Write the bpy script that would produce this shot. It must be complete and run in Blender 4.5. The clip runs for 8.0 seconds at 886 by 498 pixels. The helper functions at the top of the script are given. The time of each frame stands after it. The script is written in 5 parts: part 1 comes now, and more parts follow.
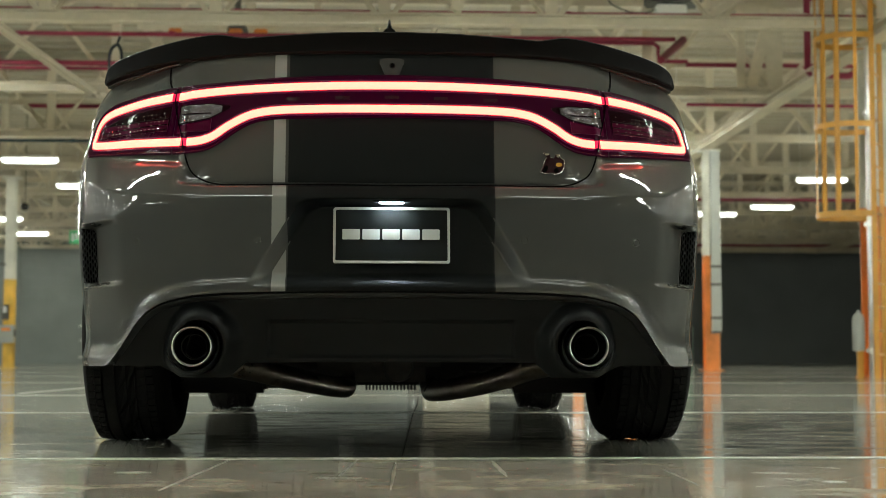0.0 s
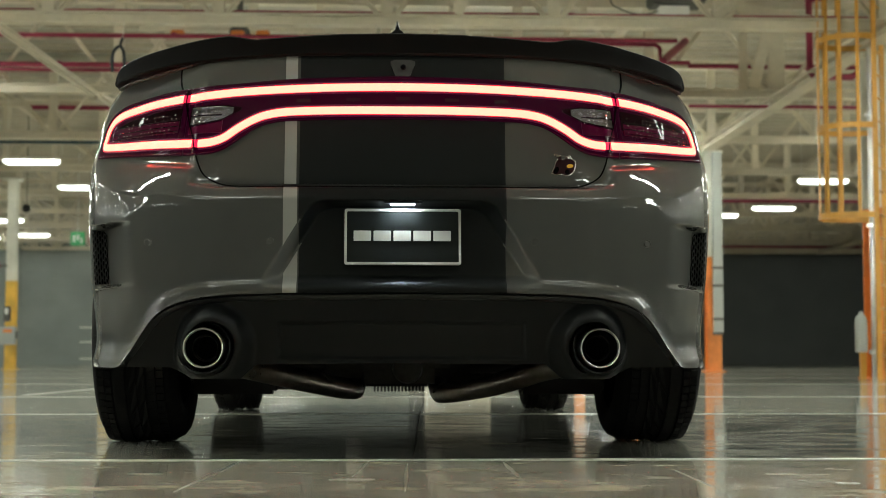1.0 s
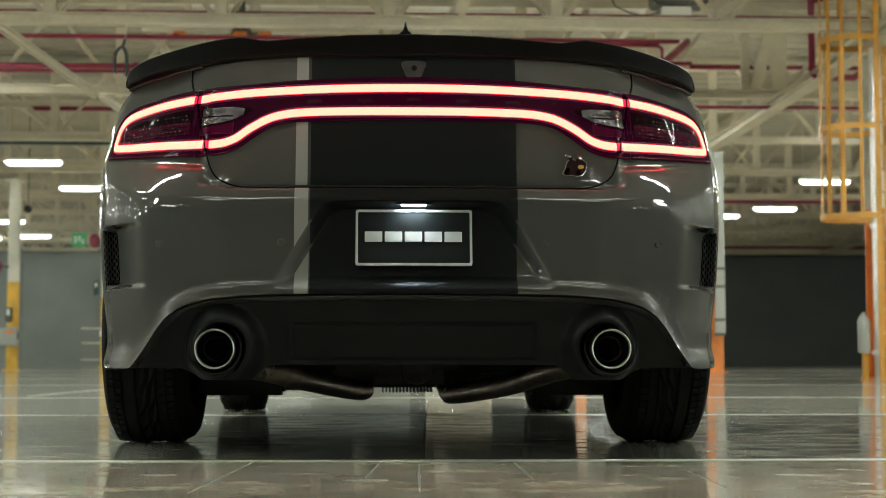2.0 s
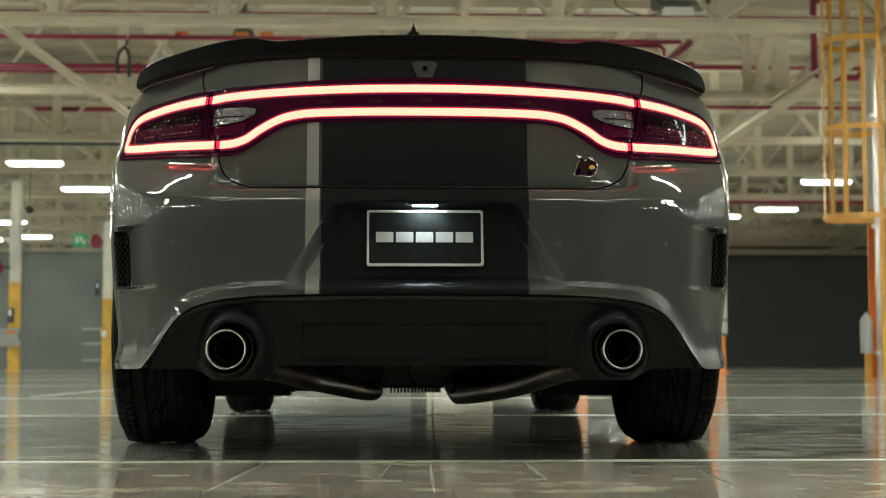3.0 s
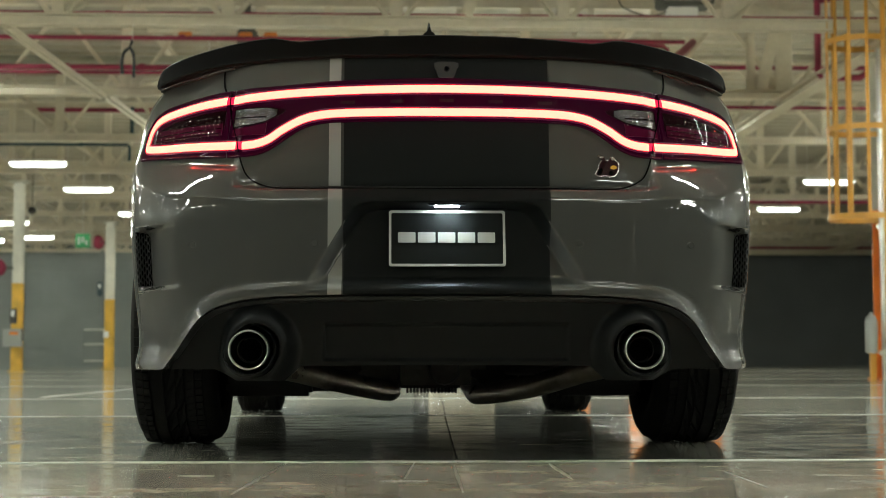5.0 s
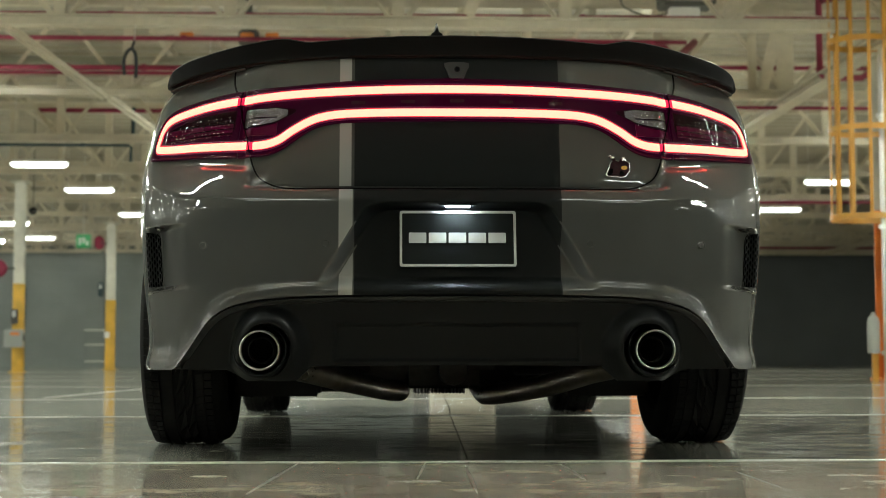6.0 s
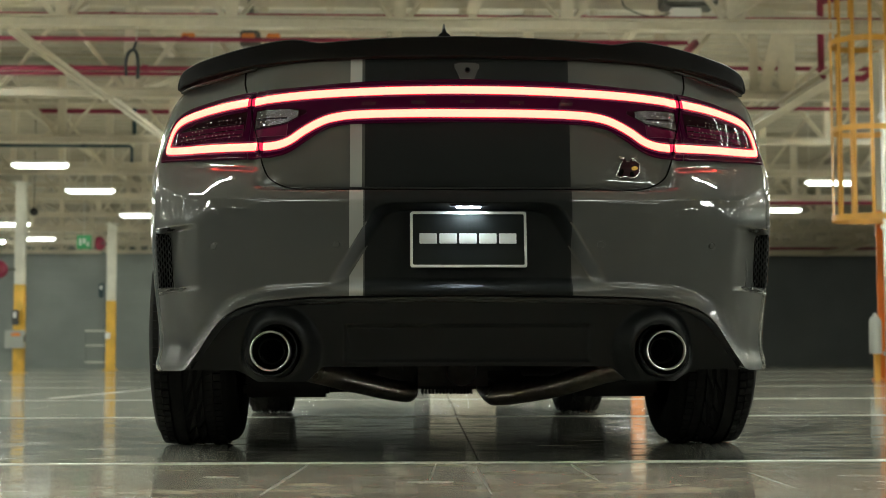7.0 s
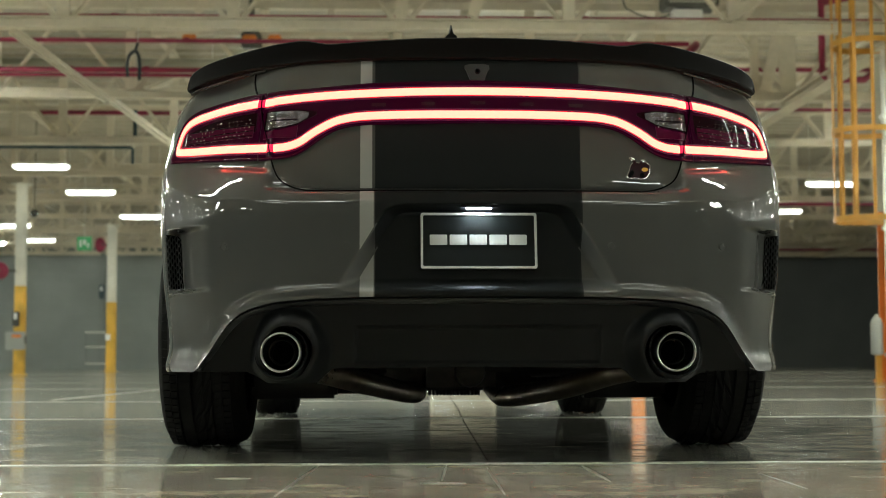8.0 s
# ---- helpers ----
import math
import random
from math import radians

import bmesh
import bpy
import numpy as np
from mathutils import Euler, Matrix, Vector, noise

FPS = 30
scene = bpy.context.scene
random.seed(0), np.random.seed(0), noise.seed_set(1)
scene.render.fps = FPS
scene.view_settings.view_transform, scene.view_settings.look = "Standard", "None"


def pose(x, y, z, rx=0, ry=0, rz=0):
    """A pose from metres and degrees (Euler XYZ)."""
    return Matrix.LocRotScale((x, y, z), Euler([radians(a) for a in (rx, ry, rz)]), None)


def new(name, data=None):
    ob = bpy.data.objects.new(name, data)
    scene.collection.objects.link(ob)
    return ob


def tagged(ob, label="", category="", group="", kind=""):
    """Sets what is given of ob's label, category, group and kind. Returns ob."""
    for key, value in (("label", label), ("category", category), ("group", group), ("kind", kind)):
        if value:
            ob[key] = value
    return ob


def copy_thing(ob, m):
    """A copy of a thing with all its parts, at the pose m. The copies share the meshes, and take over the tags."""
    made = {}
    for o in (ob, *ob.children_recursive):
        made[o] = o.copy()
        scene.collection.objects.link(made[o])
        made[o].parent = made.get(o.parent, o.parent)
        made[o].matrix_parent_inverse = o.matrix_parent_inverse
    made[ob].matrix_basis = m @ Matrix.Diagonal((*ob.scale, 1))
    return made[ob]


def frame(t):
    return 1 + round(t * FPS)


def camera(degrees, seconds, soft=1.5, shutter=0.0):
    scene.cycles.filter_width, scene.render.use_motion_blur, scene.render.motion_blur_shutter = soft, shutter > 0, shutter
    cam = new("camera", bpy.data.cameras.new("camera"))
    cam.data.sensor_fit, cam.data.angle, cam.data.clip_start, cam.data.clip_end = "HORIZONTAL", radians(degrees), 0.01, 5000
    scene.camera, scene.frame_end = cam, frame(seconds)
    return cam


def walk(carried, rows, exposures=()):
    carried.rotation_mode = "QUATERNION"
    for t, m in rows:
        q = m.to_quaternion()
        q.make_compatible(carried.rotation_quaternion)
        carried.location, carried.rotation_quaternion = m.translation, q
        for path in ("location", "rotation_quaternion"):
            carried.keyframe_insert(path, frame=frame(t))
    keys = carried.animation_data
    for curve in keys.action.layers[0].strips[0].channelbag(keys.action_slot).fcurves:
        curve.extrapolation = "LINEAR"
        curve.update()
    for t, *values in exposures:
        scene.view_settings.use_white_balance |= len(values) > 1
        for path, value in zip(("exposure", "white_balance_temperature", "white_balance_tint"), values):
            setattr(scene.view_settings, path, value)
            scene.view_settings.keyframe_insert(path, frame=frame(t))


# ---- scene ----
cam = camera(32.6, 8.0, soft=0.5)
cam.data.dof.use_dof = True
cam.data.dof.focus_distance = 4.15
cam.data.dof.aperture_fstop = 5.8
# seconds, x, y, z, pitch + 90, roll, yaw
PATH = [
    (0, -0.0262, -3.9855, 0.2689, 94.060, -0.067, -2.338),
    (1, -0.0547, -3.9849, 0.2689, 94.114, -0.043, -2.323),
    (2, -0.0832, -3.9843, 0.2689, 94.145, -0.019, -2.308),
    (3, -0.1118, -3.9836, 0.2689, 94.160, 0.005, -2.295),
    (4, -0.1405, -3.9830, 0.2689, 94.166, 0.029, -2.286),
    (5, -0.1693, -3.9823, 0.2689, 94.172, 0.053, -2.282),
    (6, -0.1981, -3.9817, 0.2689, 94.184, 0.077, -2.285),
    (7, -0.2270, -3.9810, 0.2689, 94.210, 0.101, -2.298),
    (8, -0.2560, -3.9804, 0.2689, 94.259, 0.125, -2.322),
]
EXPOSURE = 0.0
walk(cam, [(t, pose(*p)) for t, *p in PATH], [(0.0, EXPOSURE), (8.0, EXPOSURE)])

# ---- light: a closed hall under rows of fluorescent fixtures; nothing comes from outside ----
TUBE_POWER = 141.0
TUBE_COLOUR = (0.92, 1.0, 0.90)
world = bpy.data.worlds.new("hall_surround")
scene.world = world
world.use_nodes = True
world.node_tree.nodes["Background"].inputs[0].default_value = (0.02, 0.02, 0.018, 1)
world.node_tree.nodes["Background"].inputs[1].default_value = 0.2

# ---- materials ----
def material(name, colour, rough=0.5, metal=0.0, coat=0.0, grain=0.0, grain_size=30.0, stain=0.0, stain_size=2.0, bump=0.0,
             bump_size=60.0, rough_var=0.0, random_value=0.0, spec=0.5, stretch=(1, 1, 1), coat_rough=0.03):
    """A painted, cast or rolled surface: fine grain, broad stains, bump and uneven gloss, all in metres."""
    m = bpy.data.materials.new(name)
    m.use_nodes = True
    nt = m.node_tree
    n, l = nt.nodes, nt.links
    b = n["Principled BSDF"]
    b.inputs["Base Color"].default_value = (*colour, 1)
    b.inputs["Roughness"].default_value = rough
    b.inputs["Metallic"].default_value = metal
    b.inputs["Specular IOR Level"].default_value = spec
    b.inputs["Coat Weight"].default_value = coat
    b.inputs["Coat Roughness"].default_value = coat_rough
    geo = n.new("ShaderNodeNewGeometry")
    place = n.new("ShaderNodeVectorMath")
    place.operation = "MULTIPLY"
    place.inputs[1].default_value = stretch
    l.new(geo.outputs["Position"], place.inputs[0])

    def noisy(size, detail=5.0):
        t = n.new("ShaderNodeTexNoise")
        t.inputs["Scale"].default_value = size
        t.inputs["Detail"].default_value = detail
        l.new(place.outputs[0], t.inputs["Vector"])
        return t.outputs["Fac"]

    def spread(src, lo, hi):
        r = n.new("ShaderNodeMapRange")
        r.inputs["From Min"].default_value, r.inputs["From Max"].default_value = 0.3, 0.7
        r.inputs["To Min"].default_value, r.inputs["To Max"].default_value = lo, hi
        l.new(src, r.inputs["Value"])
        return r.outputs["Result"]

    value = None
    for amount, size in ((grain, grain_size), (stain, stain_size)):
        if amount:
            f = spread(noisy(size), 1 - amount, 1 + amount * 0.6)
            if value is None:
                value = f
            else:
                k = n.new("ShaderNodeMath")
                k.operation = "MULTIPLY"
                l.new(value, k.inputs[0]), l.new(f, k.inputs[1])
                value = k.outputs[0]
    if random_value:
        info = n.new("ShaderNodeObjectInfo")
        r = n.new("ShaderNodeMapRange")
        r.inputs["To Min"].default_value, r.inputs["To Max"].default_value = 1 - random_value, 1 + random_value
        l.new(info.outputs["Random"], r.inputs["Value"])
        if value is None:
            value = r.outputs["Result"]
        else:
            k = n.new("ShaderNodeMath")
            k.operation = "MULTIPLY"
            l.new(value, k.inputs[0]), l.new(r.outputs["Result"], k.inputs[1])
            value = k.outputs[0]
    if value is not None:
        mix = n.new("ShaderNodeVectorMath")
        mix.operation = "SCALE"
        mix.inputs[0].default_value = colour
        l.new(value, mix.inputs["Scale"])
        l.new(mix.outputs[0], b.inputs["Base Color"])
    if rough_var:
        l.new(spread(noisy(stain_size * 2.3), max(rough - rough_var, 0.02), rough + rough_var), b.inputs["Roughness"])
    if bump:
        k = n.new("ShaderNodeBump")
        k.inputs["Strength"].default_value = 1.0
        k.inputs["Distance"].default_value = bump
        l.new(noisy(bump_size, 3.0), k.inputs["Height"])
        l.new(k.outputs[0], b.inputs["Normal"])
    return m


def glowing(name, colour, power, base=(0.8, 0.8, 0.8)):
    m = bpy.data.materials.new(name)
    m.use_nodes = True
    b = m.node_tree.nodes["Principled BSDF"]
    b.inputs["Base Color"].default_value = (*base, 1)
    b.inputs["Emission Color"].default_value = (*colour, 1)
    b.inputs["Emission Strength"].default_value = power
    return m


def concrete_floor(name, shade, gloss_stops, spec, contrast):
    """Ground and sealed grey concrete: cloudy patches, fine aggregate, dull scuffs and scratches in the gloss."""
    m = bpy.data.materials.new(name)
    m.use_nodes = True
    nt = m.node_tree
    n, l = nt.nodes, nt.links
    b = n["Principled BSDF"]
    b.inputs["Specular IOR Level"].default_value = spec
    geo = n.new("ShaderNodeNewGeometry")

    def noisy(size, detail, stretch=(1, 1, 1), turn=0.0):
        mp = n.new("ShaderNodeMapping")
        mp.inputs["Scale"].default_value = stretch
        mp.inputs["Rotation"].default_value = (0, 0, turn)
        l.new(geo.outputs["Position"], mp.inputs["Vector"])
        t = n.new("ShaderNodeTexNoise")
        t.inputs["Scale"].default_value, t.inputs["Detail"].default_value = size, detail
        l.new(mp.outputs[0], t.inputs["Vector"])
        return t.outputs["Fac"]

    def ramp_of(src, stops):
        r = n.new("ShaderNodeValToRGB")
        e = r.color_ramp.elements
        e[0].position, e[0].color = stops[0][0], (*stops[0][1], 1)
        e[1].position, e[1].color = stops[-1][0], (*stops[-1][1], 1)
        for p, c in stops[1:-1]:
            x = e.new(p)
            x.color = (*c, 1)
        l.new(src, r.inputs["Fac"])
        return r.outputs["Color"]

    def blend(kind, fac, a, c):
        x = n.new("ShaderNodeMix")
        x.data_type, x.blend_type = "RGBA", kind
        x.inputs[0].default_value = fac
        l.new(a, x.inputs[6]), l.new(c, x.inputs[7])
        return x.outputs[2]

    tone = lambda v: tuple(v * c for c in shade)
    cloud = ramp_of(noisy(0.8, 6), [(0.3, tone(0.56)), (0.52, tone(1.0)), (0.72, tone(1.38))])
    fine = ramp_of(noisy(38, 4), [(0.32, (1 - 0.45 * contrast,) * 3), (0.7, (1 + 0.2 * contrast,) * 3)])
    mottle = ramp_of(noisy(8.5, 9, (1, 0.8, 1), 0.4), [(0.36, (1 - 0.5 * contrast,) * 3), (0.5, (1, 1, 1)), (0.66, (1 + 0.35 * contrast,) * 3)])
    trail = ramp_of(noisy(1.1, 5, (0.35, 3.2, 1), 0.5), [(0.40, (0.9, 0.9, 0.9)), (0.50, (1, 1, 1)), (0.70, (1.5, 1.46, 1.38))])
    scr1 = ramp_of(noisy(2.2, 7, (0.12, 5.0, 1), 0.62), [(0.60, (1, 1, 1)), (0.66, (1.35, 1.33, 1.28))])
    scr2 = ramp_of(noisy(2.6, 7, (0.15, 6.5, 1), -0.48), [(0.62, (1, 1, 1)), (0.67, (1.3, 1.28, 1.24))])
    blot = ramp_of(noisy(3.4, 8, (1, 1.4, 1), 1.1), [(0.34, (0.80, 0.80, 0.805)), (0.46, (1, 1, 1)), (0.56, (1, 1, 1)), (0.66, (1.35, 1.32, 1.26))])
    mixed = cloud
    for layer in (fine, mottle, trail, scr1, scr2, blot):
        mixed = blend("MULTIPLY", 1.0, mixed, layer)
    l.new(mixed, b.inputs["Base Color"])
    gloss = ramp_of(noisy(4.5, 8, (1, 1.8, 1), 0.3), [(p, (v,) * 3) for p, v in gloss_stops])
    l.new(gloss, b.inputs["Roughness"])
    k = n.new("ShaderNodeBump")
    k.inputs["Strength"].default_value, k.inputs["Distance"].default_value = 1.0, 0.00014
    l.new(noisy(5.0, 2), k.inputs["Height"])
    l.new(k.outputs[0], b.inputs["Normal"])
    return m


M_FLOOR = concrete_floor("polished_concrete", (0.55, 0.53, 0.452), ((0.32, 0.05), (0.52, 0.075), (0.70, 0.14)), 0.8, 0.6)
# slab tone lowered to stand in for shade and dark reflections under the car
M_FLOOR_SHADED = concrete_floor("shade_darkened_concrete", (0.31, 0.303, 0.262), ((0.30, 0.05), (0.50, 0.10), (0.70, 0.24)), 0.9, 0.8)
M_FLOOR_WORN = concrete_floor("worn_brown_concrete", (0.41, 0.385, 0.317), ((0.32, 0.06), (0.50, 0.10), (0.68, 0.20)), 0.65, 0.42)
M_LINE = material("joint_filler", (0.62, 0.61, 0.55), 0.45, grain=0.15, grain_size=60, stain=0.25, stain_size=3)
M_SCUFF = material("chalky_scuff", (0.33, 0.31, 0.265), 0.3, grain=0.3, grain_size=120, stain=0.3, stain_size=20)
M_CUT = material("floor_crack", (0.05, 0.047, 0.042), 0.7, spec=0.1)
M_STEEL = material("cream_steel_paint", (0.62, 0.55, 0.42), 0.5, grain=0.06, grain_size=12, stain=0.16, stain_size=0.9, bump=0.0006)
M_DECK = material("cream_roof_deck", (0.46, 0.41, 0.317), 0.6, grain=0.08, grain_size=6, stain=0.2, stain_size=0.4)
M_DUCT = material("grey_duct_metal", (0.42, 0.41, 0.34), 0.4, metal=0.3, stain=0.2, stain_size=1.2)
M_DARKGEAR = material("dark_hung_gear", (0.10, 0.095, 0.08), 0.6, stain=0.3, stain_size=3)
M_RED = material("red_sprinkler_paint", (0.25, 0.013, 0.047), 0.4, grain=0.08, stain=0.2, stain_size=3)
M_TEAL = material("teal_pipe_paint", (0.010, 0.040, 0.048), 0.4, stain=0.2, stain_size=3)
M_HOSE = material("dark_hose_rubber", (0.006, 0.012, 0.014), 0.6, stain=0.2, stain_size=4)
M_WHITE = material("white_column_paint", (0.66, 0.64, 0.55), 0.45, grain=0.06, grain_size=14, stain=0.25, stain_size=1.5, bump=0.0005)
M_YELLOW = material("yellow_safety_paint", (0.72, 0.42, 0.045), 0.42, grain=0.08, grain_size=14, stain=0.3, stain_size=2)
M_ORANGE = material("orange_safety_paint", (0.74, 0.22, 0.035), 0.42, grain=0.08, grain_size=14, stain=0.3, stain_size=2)
M_CAGE = material("ochre_ladder_paint", (0.62, 0.30, 0.04), 0.4, grain=0.08, stain=0.2, stain_size=3)
M_WALLGREY = material("grey_green_wall_panel", (0.188, 0.206, 0.189), 0.5, grain=0.05, stain=0.15, stain_size=0.7, random_value=0.06)
M_SHUTTER = material("dark_green_shutter_slat", (0.038, 0.042, 0.036), 0.45, stain=0.2, stain_size=0.8)
M_PLAIN = material("hall_wall_paint", (0.20, 0.21, 0.19), 0.6, grain=0.05, stain=0.25, stain_size=0.25)
M_BOX = material("grey_enclosure_paint", (0.35, 0.36, 0.33), 0.4, stain=0.1)
M_HOUSING = material("white_lamp_housing", (0.75, 0.74, 0.70), 0.4)
# one kind of lamp at four strengths, set by place to balance the light
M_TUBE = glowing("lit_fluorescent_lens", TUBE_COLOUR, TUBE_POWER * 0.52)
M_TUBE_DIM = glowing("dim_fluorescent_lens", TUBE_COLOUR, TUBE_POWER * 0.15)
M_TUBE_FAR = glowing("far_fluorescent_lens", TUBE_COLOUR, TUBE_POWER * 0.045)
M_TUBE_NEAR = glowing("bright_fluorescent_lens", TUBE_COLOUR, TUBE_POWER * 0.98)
M_GREEN = material("green_exit_panel", (0.06, 0.42, 0.16), 0.4)
M_SIGNWHITE = material("white_sign_print", (0.8, 0.8, 0.78), 0.5)
M_GALV = material("galvanised_tube", (0.72, 0.71, 0.68), 0.28, metal=0.9, stain=0.15, stain_size=4)

M_PAINT = material("grey_gloss_car_paint", (0.0615, 0.0625, 0.0585), 0.5, coat=1.0, coat_rough=0.012, spec=0.08)
M_PAINT.node_tree.nodes["Principled BSDF"].inputs["Coat IOR"].default_value = 1.75      # hard, waxed clear coat
nt = M_PAINT.node_tree
wave_, peel = nt.nodes.new("ShaderNodeTexNoise"), nt.nodes.new("ShaderNodeBump")      # faint orange peel in the coat
place = nt.nodes.new("ShaderNodeTexCoord")
wave_.inputs["Scale"].default_value, wave_.inputs["Detail"].default_value = 22.0, 3.0
peel.inputs["Strength"].default_value, peel.inputs["Distance"].default_value = 1.0, 0.00016
nt.links.new(place.outputs["Object"], wave_.inputs["Vector"])
nt.links.new(wave_.outputs["Fac"], peel.inputs["Height"])
nt.links.new(peel.outputs["Normal"], nt.nodes["Principled BSDF"].inputs["Coat Normal"])
M_STRIPE = material("satin_black_stripe_film", (0.0092, 0.0101, 0.0101), 0.38, spec=0.11)
M_SILVER = material("pale_grey_stripe_film", (0.26, 0.26, 0.243), 0.3, coat=0.7, coat_rough=0.03)
M_BLACKPLASTIC = material("textured_black_plastic", (0.0052, 0.0060, 0.0061), 0.46, spec=0.17, grain=0.1, grain_size=300, bump=0.0002, bump_size=900)
M_SPOILER = material("satin_black_spoiler_paint", (0.0042, 0.0039, 0.0037), 0.42, spec=0.12)
M_EDGE = material("satin_black_edge_plastic", (0.024, 0.0255, 0.025), 0.40, spec=0.45)
M_SEAM = material("panel_gap", (0.003, 0.003, 0.003), 0.9, spec=0.0)
M_RUBBER = material("tyre_rubber", (0.0155, 0.0148, 0.0138), 0.7, spec=0.09, grain=0.2, grain_size=60, stain=0.2, stain_size=8, bump=0.0003, bump_size=300)
M_RIM = material("dark_wheel_alloy", (0.03, 0.03, 0.032), 0.35, metal=0.7)
M_CHROME = material("polished_chrome", (0.80, 0.80, 0.80), 0.08, metal=1.0)
M_GRILLE = material("black_grille_plastic", (0.010, 0.010, 0.010), 0.35, spec=0.3)
M_TIP = material("bright_tailpipe_steel", (0.90, 0.90, 0.88), 0.36, metal=1.0)
M_FACET = material("lamp_reflector_facet", (0.55, 0.53, 0.52), 0.16, metal=1.0)
M_REFLECT = material("pebbled_reflector", (0.11, 0.095, 0.10), 0.16, metal=1.0, bump=0.0016, bump_size=38)
M_BORE = material("black_pipe_bore", (0.005, 0.005, 0.005), 0.8, spec=0.05)
M_PIPE = material("stained_exhaust_steel", (0.24, 0.205, 0.165), 0.36, metal=0.85, grain=0.2, grain_size=25, stain=0.35, stain_size=6, rough_var=0.1)
M_UNDER = material("underbody_coating", (0.010, 0.009, 0.008), 0.6, grain=0.3, grain_size=40, bump=0.001)
M_CAST = material("cast_metal_casing", (0.07, 0.065, 0.06), 0.5, metal=0.6, grain=0.3, grain_size=30, bump=0.001)
M_LENS = material("dark_red_lamp_lens", (0.010, 0.0002, 0.003), 0.25, spec=0.03, coat=0.24, coat_rough=0.01)
M_SMOKE = material("smoked_lamp_cover", (0.010, 0.001, 0.003), 0.3, spec=0.02, coat=0.12, coat_rough=0.01)
# red lens colour, with the base raised for bar light it doesn't catch
M_REDREFLECT = material("red_reflector", (0.075, 0.001, 0.022), 0.3, spec=0.05, coat=0.08, coat_rough=0.02)
# weak emission put in for bar light scattered through the lens
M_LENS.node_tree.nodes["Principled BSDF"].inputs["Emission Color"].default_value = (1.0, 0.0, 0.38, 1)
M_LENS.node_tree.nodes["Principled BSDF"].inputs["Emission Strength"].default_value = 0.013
M_BAR = glowing("lit_tail_light_bar", (1.0, 0.052, 0.034), 16.0, (0.3, 0.05, 0.05))
M_BAREDGE = glowing("lit_tail_light_guide", (1.0, 0.038, 0.038), 5.0, (0.2, 0.02, 0.02))
M_BARDIM = glowing("tail_light_joint", (1.0, 0.012, 0.10), 0.75, (0.1, 0.002, 0.01))
# emissive colour painting the glow that spreads beside each bar
M_HALO = glowing("painted_glow_round_the_bar", (1.0, 0.001, 0.36), 0.058, (0.02, 0.0004, 0.005))
M_PLATE = material("dark_plate_sheet", (0.009, 0.0105, 0.0095), 0.45, spec=0.08, coat=0.1, coat_rough=0.2)
M_PLATEWHITE = material("white_plate_print", (0.52, 0.53, 0.49), 0.4)
M_PLATELAMP = glowing("plate_light_lens", (0.72, 0.88, 1.0), 230.0)
M_GLASS = material("dark_car_glass", (0.012, 0.014, 0.014), 0.04, coat=1.0)
M_BADGEDARK = material("badge_maroon_enamel", (0.020, 0.004, 0.006), 0.35, spec=0.1, coat=0.25)
M_BADGEYELLOW = material("badge_yellow_enamel", (0.65, 0.33, 0.04), 0.25, coat=1.0)
M_LETTER = material("gloss_dark_letter", (0.035, 0.008, 0.014), 0.25, coat=0.35)
M_LENSGLASS = material("camera_lens_glass", (0.003, 0.003, 0.004), 0.05, coat=1.0)
M_DARKGREY = material("camera_cover_plastic", (0.038, 0.035, 0.033), 0.4)


# ---- building helpers ----
def thing(name, label, category, group="", kind="", at=(0, 0, 0)):
    ob = new(name)
    ob.empty_display_size = 0.1
    ob.location = at
    return tagged(ob, label, category, group, kind)


def mesh_of(name, verts, faces, mat, smooth=None):
    me = bpy.data.meshes.new(name)
    me.from_pydata([tuple(v) for v in verts], [], faces)
    me.materials.append(mat)
    if smooth is not None:
        me.shade_smooth()
        me.set_sharp_from_angle(angle=radians(smooth))
    me.update()
    return me


def part(name, bm, mat, parent=None, label="", smooth=None, kind=""):
    """Links a bmesh or a mesh as one object under its thing."""
    if isinstance(bm, bmesh.types.BMesh):
        me = bpy.data.meshes.new(name)
        bm.normal_update()
        bm.to_mesh(me)
        bm.free()
        if mat:
            me.materials.append(mat)
        if smooth is not None:
            me.shade_smooth()
            me.set_sharp_from_angle(angle=radians(smooth))
    else:
        me = bm
    ob = new(name, me)
    ob.parent = parent
    return tagged(ob, label, kind=kind)


def box(bm, lo, hi, bevel=0.0):
    """A box between two corners, its edges rounded off by bevel."""
    lo, hi = Vector(lo), Vector(hi)
    r = bmesh.ops.create_cube(bm, size=1.0, matrix=Matrix.LocRotScale((lo + hi) / 2, None, hi - lo))
    if bevel:
        edges = list({e for v in r["verts"] for e in v.link_edges})
        bmesh.ops.bevel(bm, geom=edges, offset=bevel, segments=2, affect="EDGES", clamp_overlap=True)
    return bm


def bar(bm, a, b, w, h=None, up=(0, 0, 1)):
    """A straight rolled bar of section w x h from a to b."""
    h = h or w
    a, b = Vector(a), Vector(b)
    d = (b - a).normalized()
    side = d.cross(Vector(up))
    if side.length < 1e-4:
        side = d.cross(Vector((0, 1, 0)))
    side.normalize()
    top = side.cross(d).normalized()
    vs = [bm.verts.new(p + side * sx * w / 2 + top * sz * h / 2) for p in (a, b) for sx, sz in ((-1, -1), (1, -1), (1, 1), (-1, 1))]
    for f in ((0, 1, 2, 3), (7, 6, 5, 4), (0, 4, 5, 1), (1, 5, 6, 2), (2, 6, 7, 3), (3, 7, 4, 0)):
        bm.faces.new([vs[i] for i in f])
    return bm


